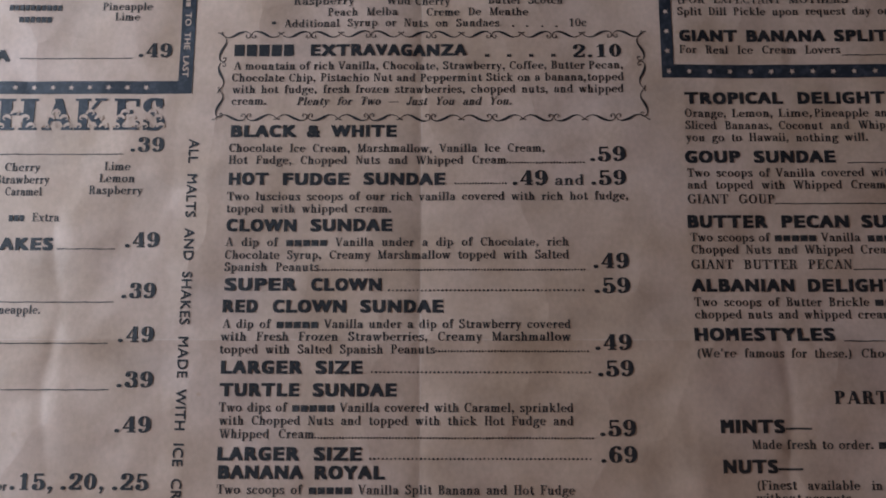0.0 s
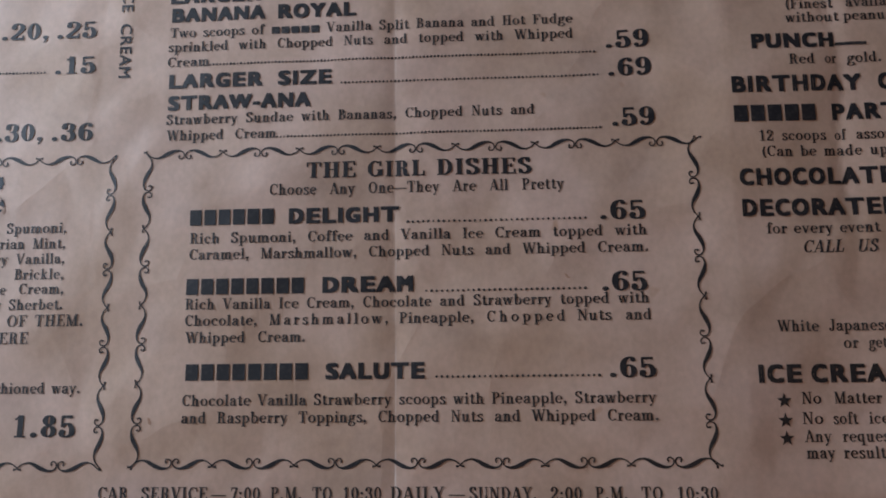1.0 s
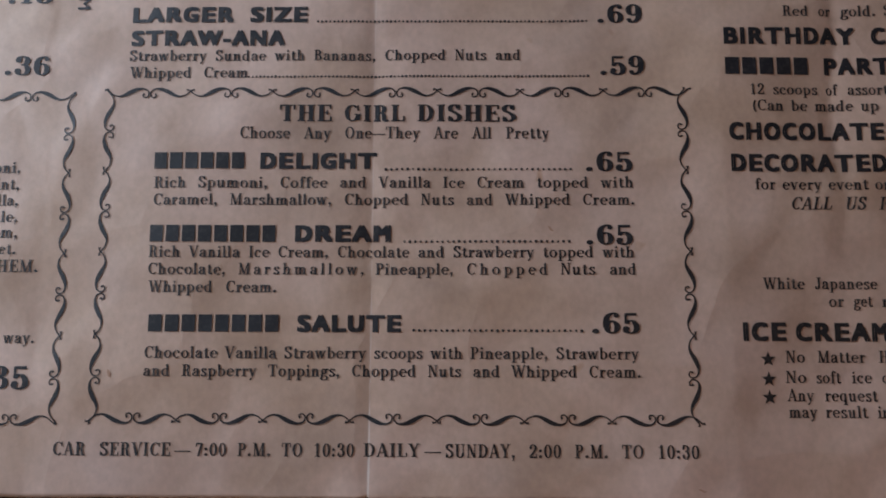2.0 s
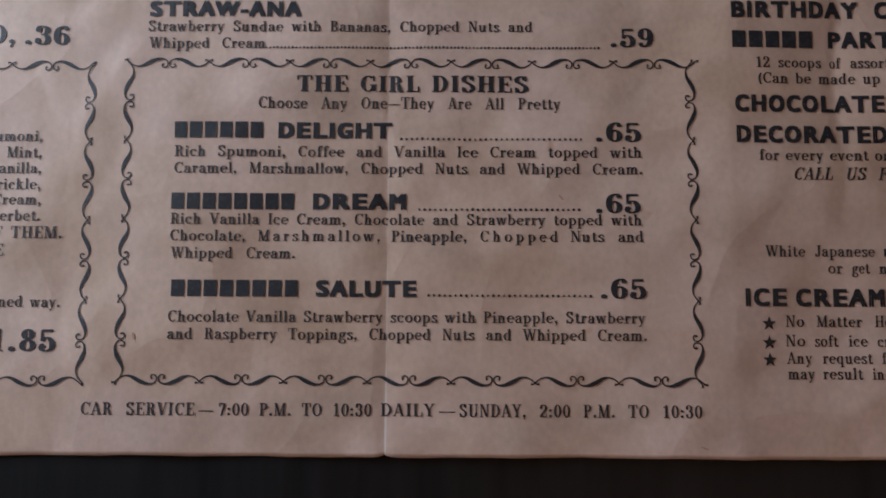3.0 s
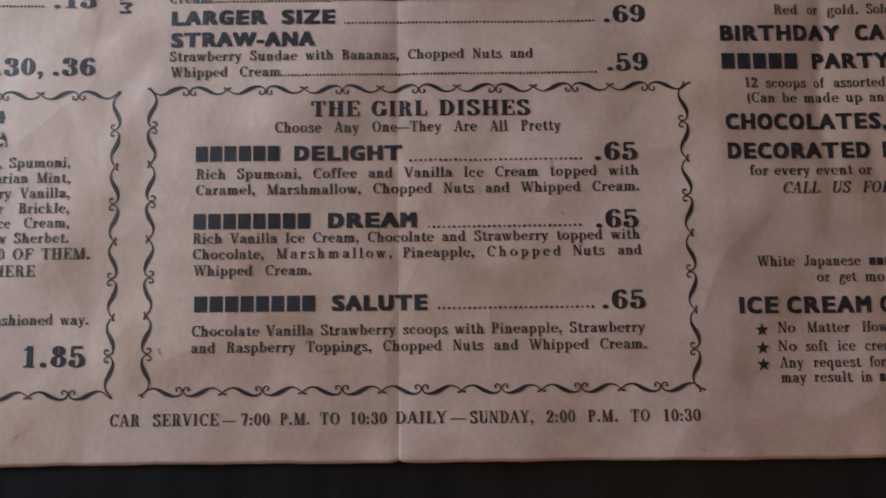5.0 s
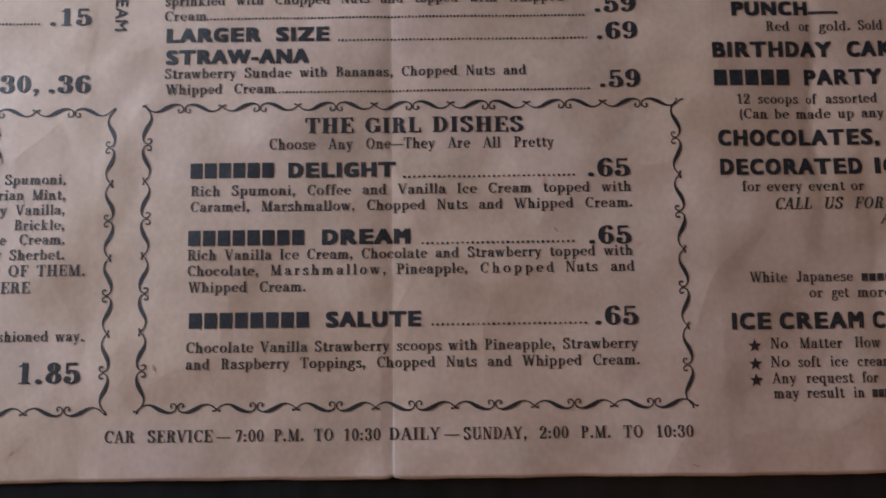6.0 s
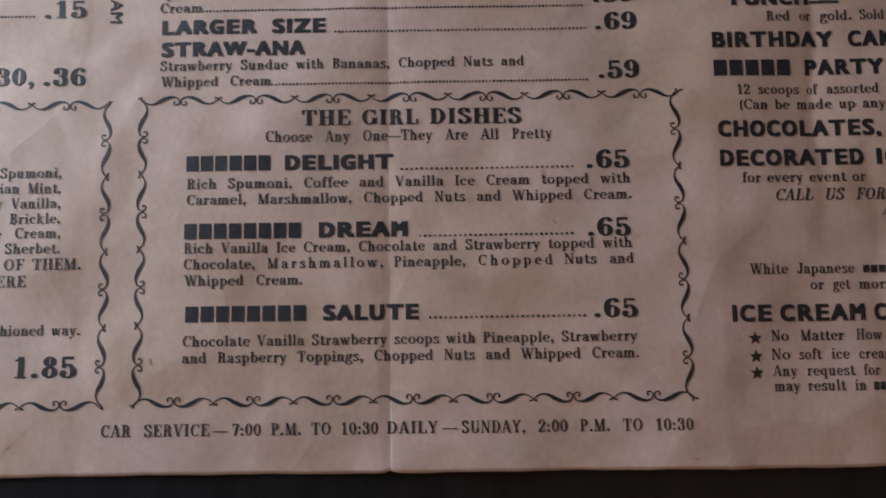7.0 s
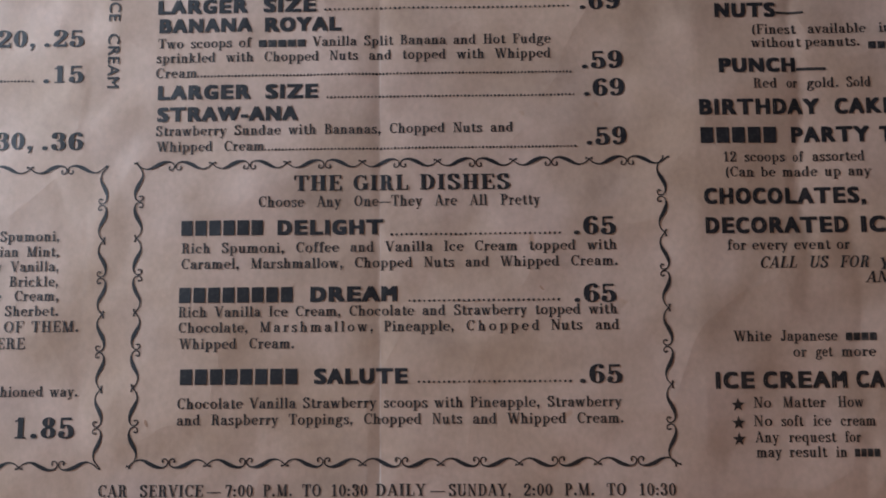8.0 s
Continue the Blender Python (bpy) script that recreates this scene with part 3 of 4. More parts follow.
        "-": ([bar(0.06, 0.34, 0.32, h * 1.6)], 0.40), "—": ([bar(0.0, 1.0, 0.36, h * 1.3)], 1.0),
        "•": ([dot(0.2, 0.38, 0.2)], 0.5),
    }
    return g


BOOK = {"b": book_face(0.156, 0.067), "c": book_face(0.168, 0.066), "g": book_face(0.205, 0.075), "p": book_face(0.205, 0.075)}

# capitals of the wide grotesque are evened out
EVEN = {**{c: 1.22 for c in "EFLSTJ"}, **{c: 1.12 for c in "RPBKXYZ"}, **{c: 0.88 for c in "OCGQDM"}}
# shifts that thicken the strokes, x scale, slant, book face, ink, name, letter spacing
ONE = ((0.0, 0.0),)
STYLES = {
    "h": (((-0.095, -0.06), (0.095, -0.06), (-0.095, 0.06), (0.095, 0.06), (0.0, 0.0)), 1.15, 0.0, "", ink, "heading", 0.17),
    "hr": (((-0.085, -0.05), (0.085, -0.05), (-0.085, 0.05), (0.065, 0.05)), 1.15, 0.0, "", ink, "heading", 0.17),
    "b": (ONE, 1.15, 0.0, "b", thin_ink, "description", 0.02),
    "bc": (ONE, 1.15, 0.0, "b", thin_ink, "description", 0.04),
    "bn": (ONE, 1.05, 0.0, "b", thin_ink, "description", 0.03),
    "bi": (ONE, 1.10, 0.24, "c", thin_ink, "description", 0.02),
    "p": (ONE, 1.40, 0.0, "p", ink, "price", 0.04),
    "c": (ONE, 1.05, 0.0, "c", thin_ink, "caption", 0.05),
    "g": (ONE, 1.15, 0.0, "g", ink, "heading", 0.06),
    "v": (((-0.03, -0.02), (0.03, 0.02)), 0.9, 0.0, "", ink, "side_note", 0.05),
    "o": (ONE, 1.1, 0.0, "g", blue_ink, "display_title", 0.06),
    "w": (((-0.04, -0.02), (0.04, 0.02)), 0.9, 0.0, "", paper, "side_note", 0.05),
}


def set_text(text, x0, x1, high, style):
    """Points and faces of a line that fills x0 to x1 on the base line y = 0."""
    shifts, sx, slant, book, _, _, loose = STYLES[style]
    sx *= high
    rx, ry = max(d[0] for d in shifts), max(d[1] for d in shifts)
    glyphs = []                                     # pieces, advance, leftmost, rightmost
    for ch in text:
        if ch in BARS:
            glyphs.append(([([(0.08, 0), (0.76, 0), (0.76, BARS[ch]), (0.08, BARS[ch])], [(0, 1, 2, 3)])], 0.84, 0.08, 0.76))
        elif ch == " ":
            glyphs.append(None)
        elif book:
            pieces, adv = BOOK[book][ch]
            xs = [p[0] for q, _ in pieces for p in q]
            glyphs.append((pieces, adv + loose, min(xs), max(xs)))
        else:
            v, f, adv = GLYPHS[ch]
            w = EVEN.get(ch, 1.0) if style in ("h", "hr") else 1.0
            pieces = [([(x * w + dx, (y + dy + ry) / (1 + 2 * ry)) for x, y in v], f) for dx, dy in shifts]
            glyphs.append((pieces, adv * w + loose, v[:, 0].min() * w - rx, v[:, 0].max() * w + rx))
    first, last = glyphs[0], glyphs[-1]
    letters = sum(k[1] for k in glyphs if k) - first[2] - (last[1] - last[3])
    gaps, width, track, space = text.count(" "), x1 - x0, 0.0, 0.0
    if gaps:
        space = (width - sx * letters) / gaps
        if not 0.34 * high < space < 1.15 * high:
            space = min(max(space, 0.34 * high), 1.0 * high)
            sx = (width - space * gaps) / letters
    elif style == "b" and width / letters > 1.2 * sx and len(text) > 3:
        track = (width - sx * letters) / (len(text) - 1)
    else:
        sx = width / letters
    pts, faces, zs, pen = [], [], [], x0 - first[2] * sx
    for k in glyphs:
        if k is None:
            pen += space
            continue
        for layer, (v, f) in enumerate(k[0]):
            n = len(pts)
            pts.extend((pen + x * sx + slant * y * high, y * high) for x, y in v)
            zs.extend([layer * 0.003] * len(v))
            faces.extend(tuple(i + n for i in p) for p in f)
        pen += k[1] * sx + track
    return np.array(pts), faces, np.array(zs)


def line(style, text, x0, x1, y, high):
    pts, faces, zs = set_text(text, x0, x1, high, style)
    # letterpress lines sit a hair off true
    pts = pts + np.array([0.0, y + random.uniform(-0.03, 0.03)])
    return printed(STYLES[style][5], pts, faces, STYLES[style][4], 0.09, z=zs)


def leader(x0, x1, y, pitch):
    """A row of printed dots."""
    n = max(2, round((x1 - x0) / pitch))
    r = 0.24 if pitch < 0.8 else 0.26
    pts, faces = [], []
    for k in range(n + 1):
        cx, cy, rr = x0 + (x1 - x0) * k / n, y + random.uniform(-0.03, 0.03), r * random.uniform(0.8, 1.15)
        faces.append(tuple(range(len(pts), len(pts) + 7)))
        pts += [(cx + rr * math.cos(i * math.tau / 7), cy + rr * math.sin(i * math.tau / 7)) for i in range(7)]
    return printed("dot_leader", pts, faces, thin_ink)


def rule(x0, x1, y, w):
    n = max(2, int((x1 - x0) / 1.5))
    xs = np.linspace(x0, x1, n)
    pts, faces = strip(np.c_[xs, np.full(n, y) + 0.04 * np.sin(xs)], w * (1 + 0.2 * np.sin(xs * 2.3)))
    return printed("rule", pts, faces, thin_ink)


def scuff(x0, y0, x1, y1, w):
    """A short stained scratch in the paper."""
    k = np.linspace(0, 1, 9)
    pts, faces = strip(np.c_[x0 + (x1 - x0) * k, y0 + (y1 - y0) * k + 0.12 * np.sin(k * 7)], w * np.sin(k * math.pi) + 0.03)
    return printed("stain", pts, faces, rust, 0.06, "rusty scratch in the paper")


def star_shape(cx, cy, r, turn=90):
    pts = [(cx + (r if k % 2 == 0 else r * 0.42) * math.cos(radians(turn + 36 * k)), cy + (r if k % 2 == 0 else r * 0.42) * math.sin(radians(turn + 36 * k))) for k in range(10)] + [(cx, cy)]
    return pts, [(k, (k + 1) % 10, 10) for k in range(10)]


def star(x, y, r):
    pts, faces = star_shape(x, y, r)
    return printed("star", pts, faces, ink)


# half of one scroll: from its inner curl (u = 0) to the crossing (u = 7.5); v points away from the box
SCROLL = spline(((0.95, -0.28), (1.18, -0.42), (1.12, -0.82), (0.62, -0.92), (0.18, -0.50), (0.28, 0.22), (0.95, 0.66), (2.0, 0.66), (3.3, 0.18), (4.6, -0.52), (5.6, -0.74), (6.6, -0.48), (7.3, 0.05), (7.8, 0.45), (8.25, 0.42)))
s_ = np.linspace(0, 1, len(SCROLL))
SCROLL_W = 0.24 + 0.52 * np.exp(-((s_ - 0.57) / 0.10) ** 2) + 0.40 * np.exp(-(s_ / 0.035) ** 2) + 0.26 * np.exp(-((1 - s_) / 0.04) ** 2)


def scroll_border(ax, ay, bx, by, count, halves=(-1, 1), weight=1.0):
    """A row of scrolls from a to b, turned outward to the right of its way."""
    ax, ay, bx, by = map(float, (ax, ay, bx, by))
    length = math.hypot(bx - ax, by - ay)
    e = np.array([(bx - ax) / length, (by - ay) / length])
    o = np.array([e[1], -e[0]])
    step = length / count
    pts, faces = np.zeros((0, 2)), []
    for k in range(count):
        for way in halves:
            mid = (k + 0.5) * step
            u = mid + way * SCROLL[:, 0] * step / 15.0
            p = np.array([ax, ay]) + u[:, None] * e + SCROLL[:, 1][:, None] * o
            q, f = strip(p, SCROLL_W * weight)
            faces += [tuple(i + len(pts) for i in poly) for poly in f]
            pts = np.r_[pts, q]
    return printed("scroll_border", pts, faces, ink)


def band(x0, x1, y0, y1):
    """A solid printed bar, cut fine enough to follow the sheet."""
    xs, ys = np.linspace(x0, x1, max(2, int((x1 - x0) / 0.8) + 1)), np.linspace(y0, y1, max(2, int((y1 - y0) / 0.8) + 1))
    a, c = np.meshgrid(xs, ys)
    n, m = len(xs), len(ys)
    return printed("band", np.c_[a.ravel(), c.ravel()], [(j * n + i, j * n + i + 1, (j + 1) * n + i + 1, (j + 1) * n + i) for j in range(m - 1) for i in range(n - 1)], blue_ink)


def band_star(x, y):
    pts, faces = star_shape(x, y, 0.78, random.uniform(0, 72))
    return printed("star", pts, faces, paper, 0.115, "paper-coloured star in the dark band")


# middle column, top
line("b", 'Raspberry', 16.75, 31.80, 199.12, 2.05)
line("b", 'Wild Cherry', 39.59, 55.28, 199.02, 2.05)
line("b", 'Butter Scotch', 64.58, 82.86, 199.20, 2.05)
line("b", 'Peach Melba', 25.18, 42.40, 196.13, 2.05)
line("b", 'Creme De Menthe', 49.46, 74.37, 196.17, 2.05)
line("b", '•', 11.51, 12.62, 193.54, 2.05)
line("b", 'Additional Syrup or Nuts on Sundaes', 14.57, 67.29, 193.24, 2.05)
line("b", '.', 70.33, 70.88, 193.15, 2.05)
line("b", '.', 73.77, 74.32, 193.13, 2.05)
line("b", '.', 77.49, 78.04, 193.12, 2.05)
line("b", '.', 80.94, 81.49, 193.10, 2.05)
line("b", '10c', 84.38, 88.51, 193.23, 2.05)
line("h", '#####', 2.67, 17.16, 185.77, 3.00)
line("h", 'EXTRAVAGANZA', 21.29, 59.26, 185.77, 3.00)
line("h", '.', 63.65, 64.74, 185.47, 3.00)
line("h", '.', 68.99, 70.09, 185.45, 3.00)
line("h", '.', 74.34, 75.43, 185.43, 3.00)
line("h", '.', 79.68, 80.77, 185.41, 3.00)
line("p", '2.10', 84.87, 96.62, 185.24, 3.30)
line("b", 'A mountain of rich Vanilla, Chocolate, Strawberry, Coffee, Butter Pecan,', 2.68, 96.92, 182.30, 2.05)
line("b", 'Chocolate Chip, Pistachio Nut and Peppermint Stick on a banana,topped', 2.39, 97.09, 179.28, 2.05)
line("b", 'with hot fudge, fresh frozen strawberries, chopped nuts, and whipped', 2.52, 96.99, 176.34, 2.05)
line("b", 'cream.', 2.51, 10.98, 173.42, 2.05)
line("bi", 'Plenty for Two — Just You and You.', 18.22, 69.93, 173.30, 2.05)
line("h", 'BLACK', 2.72, 18.47, 165.30, 3.00)
line("h", '&', 20.90, 24.16, 165.30, 3.00)
line("h", 'WHITE', 26.73, 42.43, 165.30, 3.00)
line("b", 'Chocolate Ice Cream, Marshmallow, Vanilla Ice Cream,', 2.47, 77.70, 161.67, 2.05)
line("b", 'Hot Fudge, Chopped Nuts and Whipped Cream', 2.46, 68.54, 158.75, 2.05)
leader(68.81, 86.89, 159.02, 0.70)
line("p", '.59', 88.37, 96.80, 159.26, 3.60)
line("h", 'HOT', 2.69, 12.10, 153.64, 3.00)
line("h", 'FUDGE', 15.46, 31.29, 153.64, 3.00)
line("h", 'SUNDAE', 34.64, 54.05, 153.64, 3.00)
leader(56.46, 68.35, 153.95, 0.70)
line("p", '.49', 69.95, 78.22, 153.51, 3.60)
line("b", 'and', 79.95, 86.88, 153.50, 2.60)
line("p", '.59', 88.47, 96.72, 153.48, 3.60)
line("b", 'Two luscious scoops of our rich vanilla covered with rich hot fudge,', 2.45, 96.99, 149.93, 2.05)
line("b", 'topped with whipped cream.', 2.44, 41.28, 147.00, 2.05)
line("h", 'CLOWN', 2.64, 19.02, 142.46, 3.00)
line("h", 'SUNDAE', 22.34, 41.60, 142.46, 3.00)
line("b", 'A dip of ~~~~~ Vanilla under a dip of Chocolate, rich', 2.53, 82.79, 138.97, 2.05)
line("b", 'Chocolate Syrup, Creamy Marshmallow topped with Salted', 2.53, 82.85, 135.96, 2.05)
line("b", 'Spanish Peanuts', 2.53, 24.58, 133.09, 2.05)
leader(24.84, 86.33, 133.35, 0.70)
line("p", '.49', 88.43, 96.67, 133.71, 3.60)
line("h", 'SUPER', 2.73, 19.57, 128.46, 3.00)
line("h", 'CLOWN', 22.86, 39.26, 128.46, 3.00)
leader(40.96, 85.94, 128.58, 0.95)
line("p", '.59', 88.52, 96.73, 127.91, 3.60)
line("h", 'RED', 2.57, 10.56, 123.41, 3.00)
line("h", 'CLOWN', 14.10, 31.10, 123.41, 3.00)
line("h", 'SUNDAE', 34.37, 53.67, 123.41, 3.00)
line("b", 'A dip of ~~~~~ Vanilla under a dip of Strawberry covered', 2.73, 82.85, 119.83, 2.05)
line("b", 'with Fresh Frozen Strawberries, Creamy Marshmallow', 2.47, 82.78, 116.92, 2.05)
line("b", 'topped with Salted Spanish Peanuts', 2.34, 51.74, 114.02, 2.05)
leader(52.00, 86.59, 114.56, 0.70)
line("p", '.49', 88.27, 96.51, 114.84, 3.60)
line("h", 'LARGER', 2.74, 21.44, 109.41, 3.00)
line("h", 'SIZE', 24.41, 35.26, 109.41, 3.00)
leader(37.31, 86.84, 109.82, 0.95)
line("p", '.59', 88.74, 96.81, 108.98, 3.60)
line("h", 'TURTLE', 2.65, 20.81, 104.33, 3.00)
line("h", 'SUNDAE', 23.90, 43.04, 104.33, 3.00)
line("b", 'Two dips of ~~~~~ Vanilla covered with Caramel, sprinkled', 2.68, 83.03, 100.93, 2.05)
line("b", 'with Chopped Nuts and topped with thick Hot Fudge and', 2.81, 82.95, 98.05, 2.05)
line("b", 'Whipped Cream', 2.95, 24.53, 95.06, 2.05)
leader(24.79, 87.19, 95.22, 0.70)
line("p", '.59', 88.85, 96.95, 95.70, 3.60)
line("h", 'LARGER', 2.78, 21.36, 90.23, 3.00)
line("h", 'SIZE', 24.54, 35.33, 90.23, 3.00)
leader(37.22, 86.55, 90.67, 0.95)
line("p", '.69', 88.92, 96.98, 89.91, 3.60)

# middle column, lower dishes
line("h", 'BANANA', 3.16, 22.33, 86.17, 3.00)
line("h", 'ROYAL', 24.87, 40.59, 86.17, 3.00)
line("b", 'Two scoops of ~~~~~ Vanilla Split Banana and Hot Fudge', 3.02, 82.95, 82.94, 2.05)
line("b", 'sprinkled with Chopped Nuts and topped with Whipped', 2.77, 82.88, 79.92, 2.05)
line("b", 'Cream', 2.75, 11.19, 76.78, 2.05)
leader(11.41, 86.78, 77.00, 0.70)
line("p", '.59', 89.09, 97.24, 77.58, 3.60)
line("h", 'LARGER', 3.23, 22.22, 72.17, 3.00)
line("h", 'SIZE', 25.20, 35.86, 72.17, 3.00)
leader(37.80, 87.24, 72.26, 0.75)
line("p", '.69', 89.28, 97.40, 71.86, 3.60)
line("h", 'STRAW-ANA', 3.25, 31.79, 67.61, 3.00)
line("b", 'Strawberry Sundae with Bananas, Chopped Nuts and', 3.12, 75.05, 64.77, 2.05)
line("b", 'Whipped Cream', 3.33, 25.13, 61.51, 2.05)
leader(25.34, 87.28, 61.66, 0.70)
line("p", '.59', 89.55, 97.48, 61.84, 3.60)

# box of dishes
line("g", 'THE', 31.26, 40.73, 53.19, 3.10)
line("g", 'GIRL', 43.07, 53.98, 53.19, 3.10)
line("g", 'DISHES', 56.32, 74.22, 53.19, 3.10)
line("bn", 'Choose Any One—They Are All Pretty', 24.28, 80.12, 49.98, 2.20)
line("h", '######', 8.85, 25.14, 44.39, 3.00)
line("h", 'DELIGHT', 28.02, 49.04, 44.39, 3.00)
leader(50.70, 83.82, 44.29, 0.98)
line("p", '.65', 86.58, 94.84, 43.89, 3.60)
line("b", 'Rich Spumoni, Coffee and Vanilla Ice Cream topped with', 8.94, 94.90, 40.90, 2.05)
line("b", 'Caramel, Marshmallow, Chopped Nuts and Whipped Cream.', 9.03, 94.99, 37.77, 2.05)
line("h", '########', 8.77, 31.13, 31.11, 3.00)
line("h", 'DREAM', 34.63, 51.71, 31.11, 3.00)
leader(54.12, 83.28, 31.19, 0.98)
line("p", '.65', 86.33, 94.51, 30.58, 3.60)
line("b", 'Rich Vanilla Ice Cream, Chocolate and Strawberry topped with', 8.74, 94.60, 28.35, 2.05)
line("b", 'Chocolate,', 8.82, 22.35, 25.28, 2.05)
line("b", 'Marshmallow,', 24.75, 46.98, 25.28, 2.05)
line("b", 'Pineapple,', 49.05, 62.77, 25.28, 2.05)
line("b", 'Chopped', 65.27, 79.40, 25.28, 2.05)
line("b", 'Nuts', 81.69, 87.77, 25.28, 2.05)
line("b", 'and', 90.27, 94.83, 25.28, 2.05)
line("b", 'Whipped Cream.', 8.91, 31.54, 22.11, 2.05)
line("h", '########', 9.31, 32.25, 15.17, 3.00)
line("h", 'SALUTE', 35.50, 53.75, 15.17, 3.00)
leader(55.92, 85.15, 15.47, 0.98)
line("p", '.65', 86.97, 95.16, 15.01, 3.60)
line("b", 'Chocolate Vanilla Strawberry scoops with Pineapple, Strawberry', 9.01, 94.93, 10.56, 2.05)
line("b", 'and Raspberry Toppings, Chopped Nuts and Whipped Cream.', 8.98, 95.12, 7.47, 2.05)

# line of hours at the foot
line("c", 'CAR SERVICE', -6.08, 14.36, -6.04, 2.25)
line("c", '—', 15.10, 17.76, -6.04, 2.25)
line("c", '7:00 P.M. TO 10:30', 18.72, 45.92, -6.04, 2.25)
line("c", 'DAILY', 47.52, 57.17, -6.04, 2.25)
line("c", '—', 57.92, 60.78, -6.04, 2.25)
line("c", 'SUNDAY, 2:00 P.M. TO 10:30', 61.52, 104.50, -6.04, 2.25)

# left column
line("b", '~~~~~~~~~~', -53.41, -40.50, 197.81, 2.05)
line("b", '~~~~~~', -50.75, -42.77, 194.69, 2.05)
line("b", 'Pineapple', -30.42, -18.10, 197.86, 2.05)
line("b", 'Lime', -27.16, -21.01, 195.18, 2.05)
line("h", 'A', -56.00, -52.25, 184.61, 3.00)
rule(-49.96, -22.21, 185.46, 0.22)
line("p", '.49', -20.85, -12.82, 185.78, 3.60)
line("p", '.39', -21.27, -13.26, 161.86, 3.60)
rule(-60.83, -22.86, 161.25, 0.22)
line("b", 'Cherry', -50.92, -42.50, 157.05, 2.05)
line("b", 'Lime', -27.21, -20.98, 157.28, 2.05)
line("b", 'Strawberry', -52.82, -40.09, 154.01, 2.05)
line("b", 'Lemon', -28.23, -19.85, 154.38, 2.05)
line("b", 'Caramel', -50.39, -41.75, 151.12, 2.05)
line("b", 'Raspberry', -30.58, -17.79, 151.50, 2.05)
line("b", '~~~', -49.17, -45.55, 144.97, 2.05)
line("b", 'Extra', -43.67, -37.22, 144.97, 2.05)
line("h", 'SHAKES', -56.85, -38.15, 138.08, 3.00)
rule(-37.24, -23.51, 138.33, 0.22)
line("p", '.49', -21.27, -13.15, 138.72, 3.60)
line("p", '.39', -21.15, -13.25, 126.76, 3.60)
rule(-57.41, -22.94, 125.84, 0.22)
line("b", 'Pineapple.', -51.86, -39.73, 123.08, 2.05)
line("p", '.49', -21.14, -12.91, 116.58, 3.60)
rule(-56.49, -23.48, 116.31, 0.22)
line("p", '.39', -20.99, -12.70, 106.33, 3.60)
rule(-55.47, -22.64, 105.79, 0.22)
line("p", '.49', -20.96, -12.62, 96.26, 3.60)
line("p", '.15,', -43.53, -33.85, 83.74, 3.60)
line("p", '.20,', -32.07, -22.41, 83.74, 3.60)
line("p", '.25', -20.51, -12.38, 83.74, 3.60)
line("b", 'for', -47.47, -44.15, 83.61, 2.05)
line("h", 'ATE', -50.35, -41.29, 76.34, 3.00)
leader(-39.65, -22.62, 76.59, 0.70)
line("p", '.15', -20.44, -12.07, 76.13, 3.60)
line("p", '.21,', -43.12, -33.34, 62.31, 3.60)
line("p", '.30,', -31.45, -21.88, 62.31, 3.60)
line("p", '.36', -19.98, -11.75, 62.18, 3.60)
line("b", '~~~~~~', -49.22, -38.85, 43.70, 2.05)
line("b", 'Pecan,', -36.86, -29.08, 43.70, 2.05)
line("b", 'Spumoni,', -27.59, -15.63, 43.70, 2.05)
line("b", 'Nut,', -41.50, -36.35, 40.62, 2.05)
line("b", 'Bavarian', -34.73, -23.75, 40.62, 2.05)
line("b", 'Mint,', -22.03, -15.59, 40.62, 2.05)
line("b", '~~~', -46.76, -41.98, 37.65, 2.05)
line("b", 'Raspberry', -39.62, -26.90, 37.65, 2.05)
line("b", 'Vanilla,', -25.31, -15.54, 37.65, 2.05)
line("b", '~~~', -43.73, -38.73, 34.66, 2.05)
line("b", 'Butter', -36.00, -28.30, 34.66, 2.05)
line("b", 'Brickle,', -25.35, -15.49, 34.66, 2.05)
line("b", '~~', -43.97, -40.61, 31.80, 2.05)
line("b", 'Mint', -38.13, -32.55, 31.80, 2.05)
line("b", 'Ice', -29.96, -26.75, 31.80, 2.05)
line("b", 'Cream,', -24.17, -15.33, 31.80, 2.05)
line("b", '~~~', -44.70, -39.73, 28.85, 2.05)
line("b", 'Rainbow', -38.13, -27.39, 28.85, 2.05)
line("b", 'Sherbet.', -25.94, -15.29, 28.85, 2.05)
line("bc", 'OVER', -40.21, -31.95, 25.65, 2.20)
line("bc", '40', -30.24, -27.67, 25.65, 2.20)
line("bc", 'OF', -25.96, -22.05, 25.65, 2.20)
line("bc", 'THEM.', -20.47, -11.23, 25.65, 2.20)
line("bc", 'ANYWHERE', -39.06, -21.57, 22.37, 2.20)
line("h", 'CREAM', -44.55, -30.15, 16.49, 3.00)
line("b", 'the', -39.61, -35.96, 13.11, 2.05)
line("b", 'old', -34.75, -31.12, 13.11, 2.05)
line("b", 'fashioned', -29.79, -17.74, 13.11, 2.05)
line("b", 'way.', -16.44, -10.94, 13.11, 2.05)
line("b", 'Half', -34.2, -29.0, 8.45, 2.05)
line("b", 'Gallon', -36.0, -27.7, 5.25, 2.05)
line("p", '1.85', -22.88, -11.26, 5.15, 4.00)

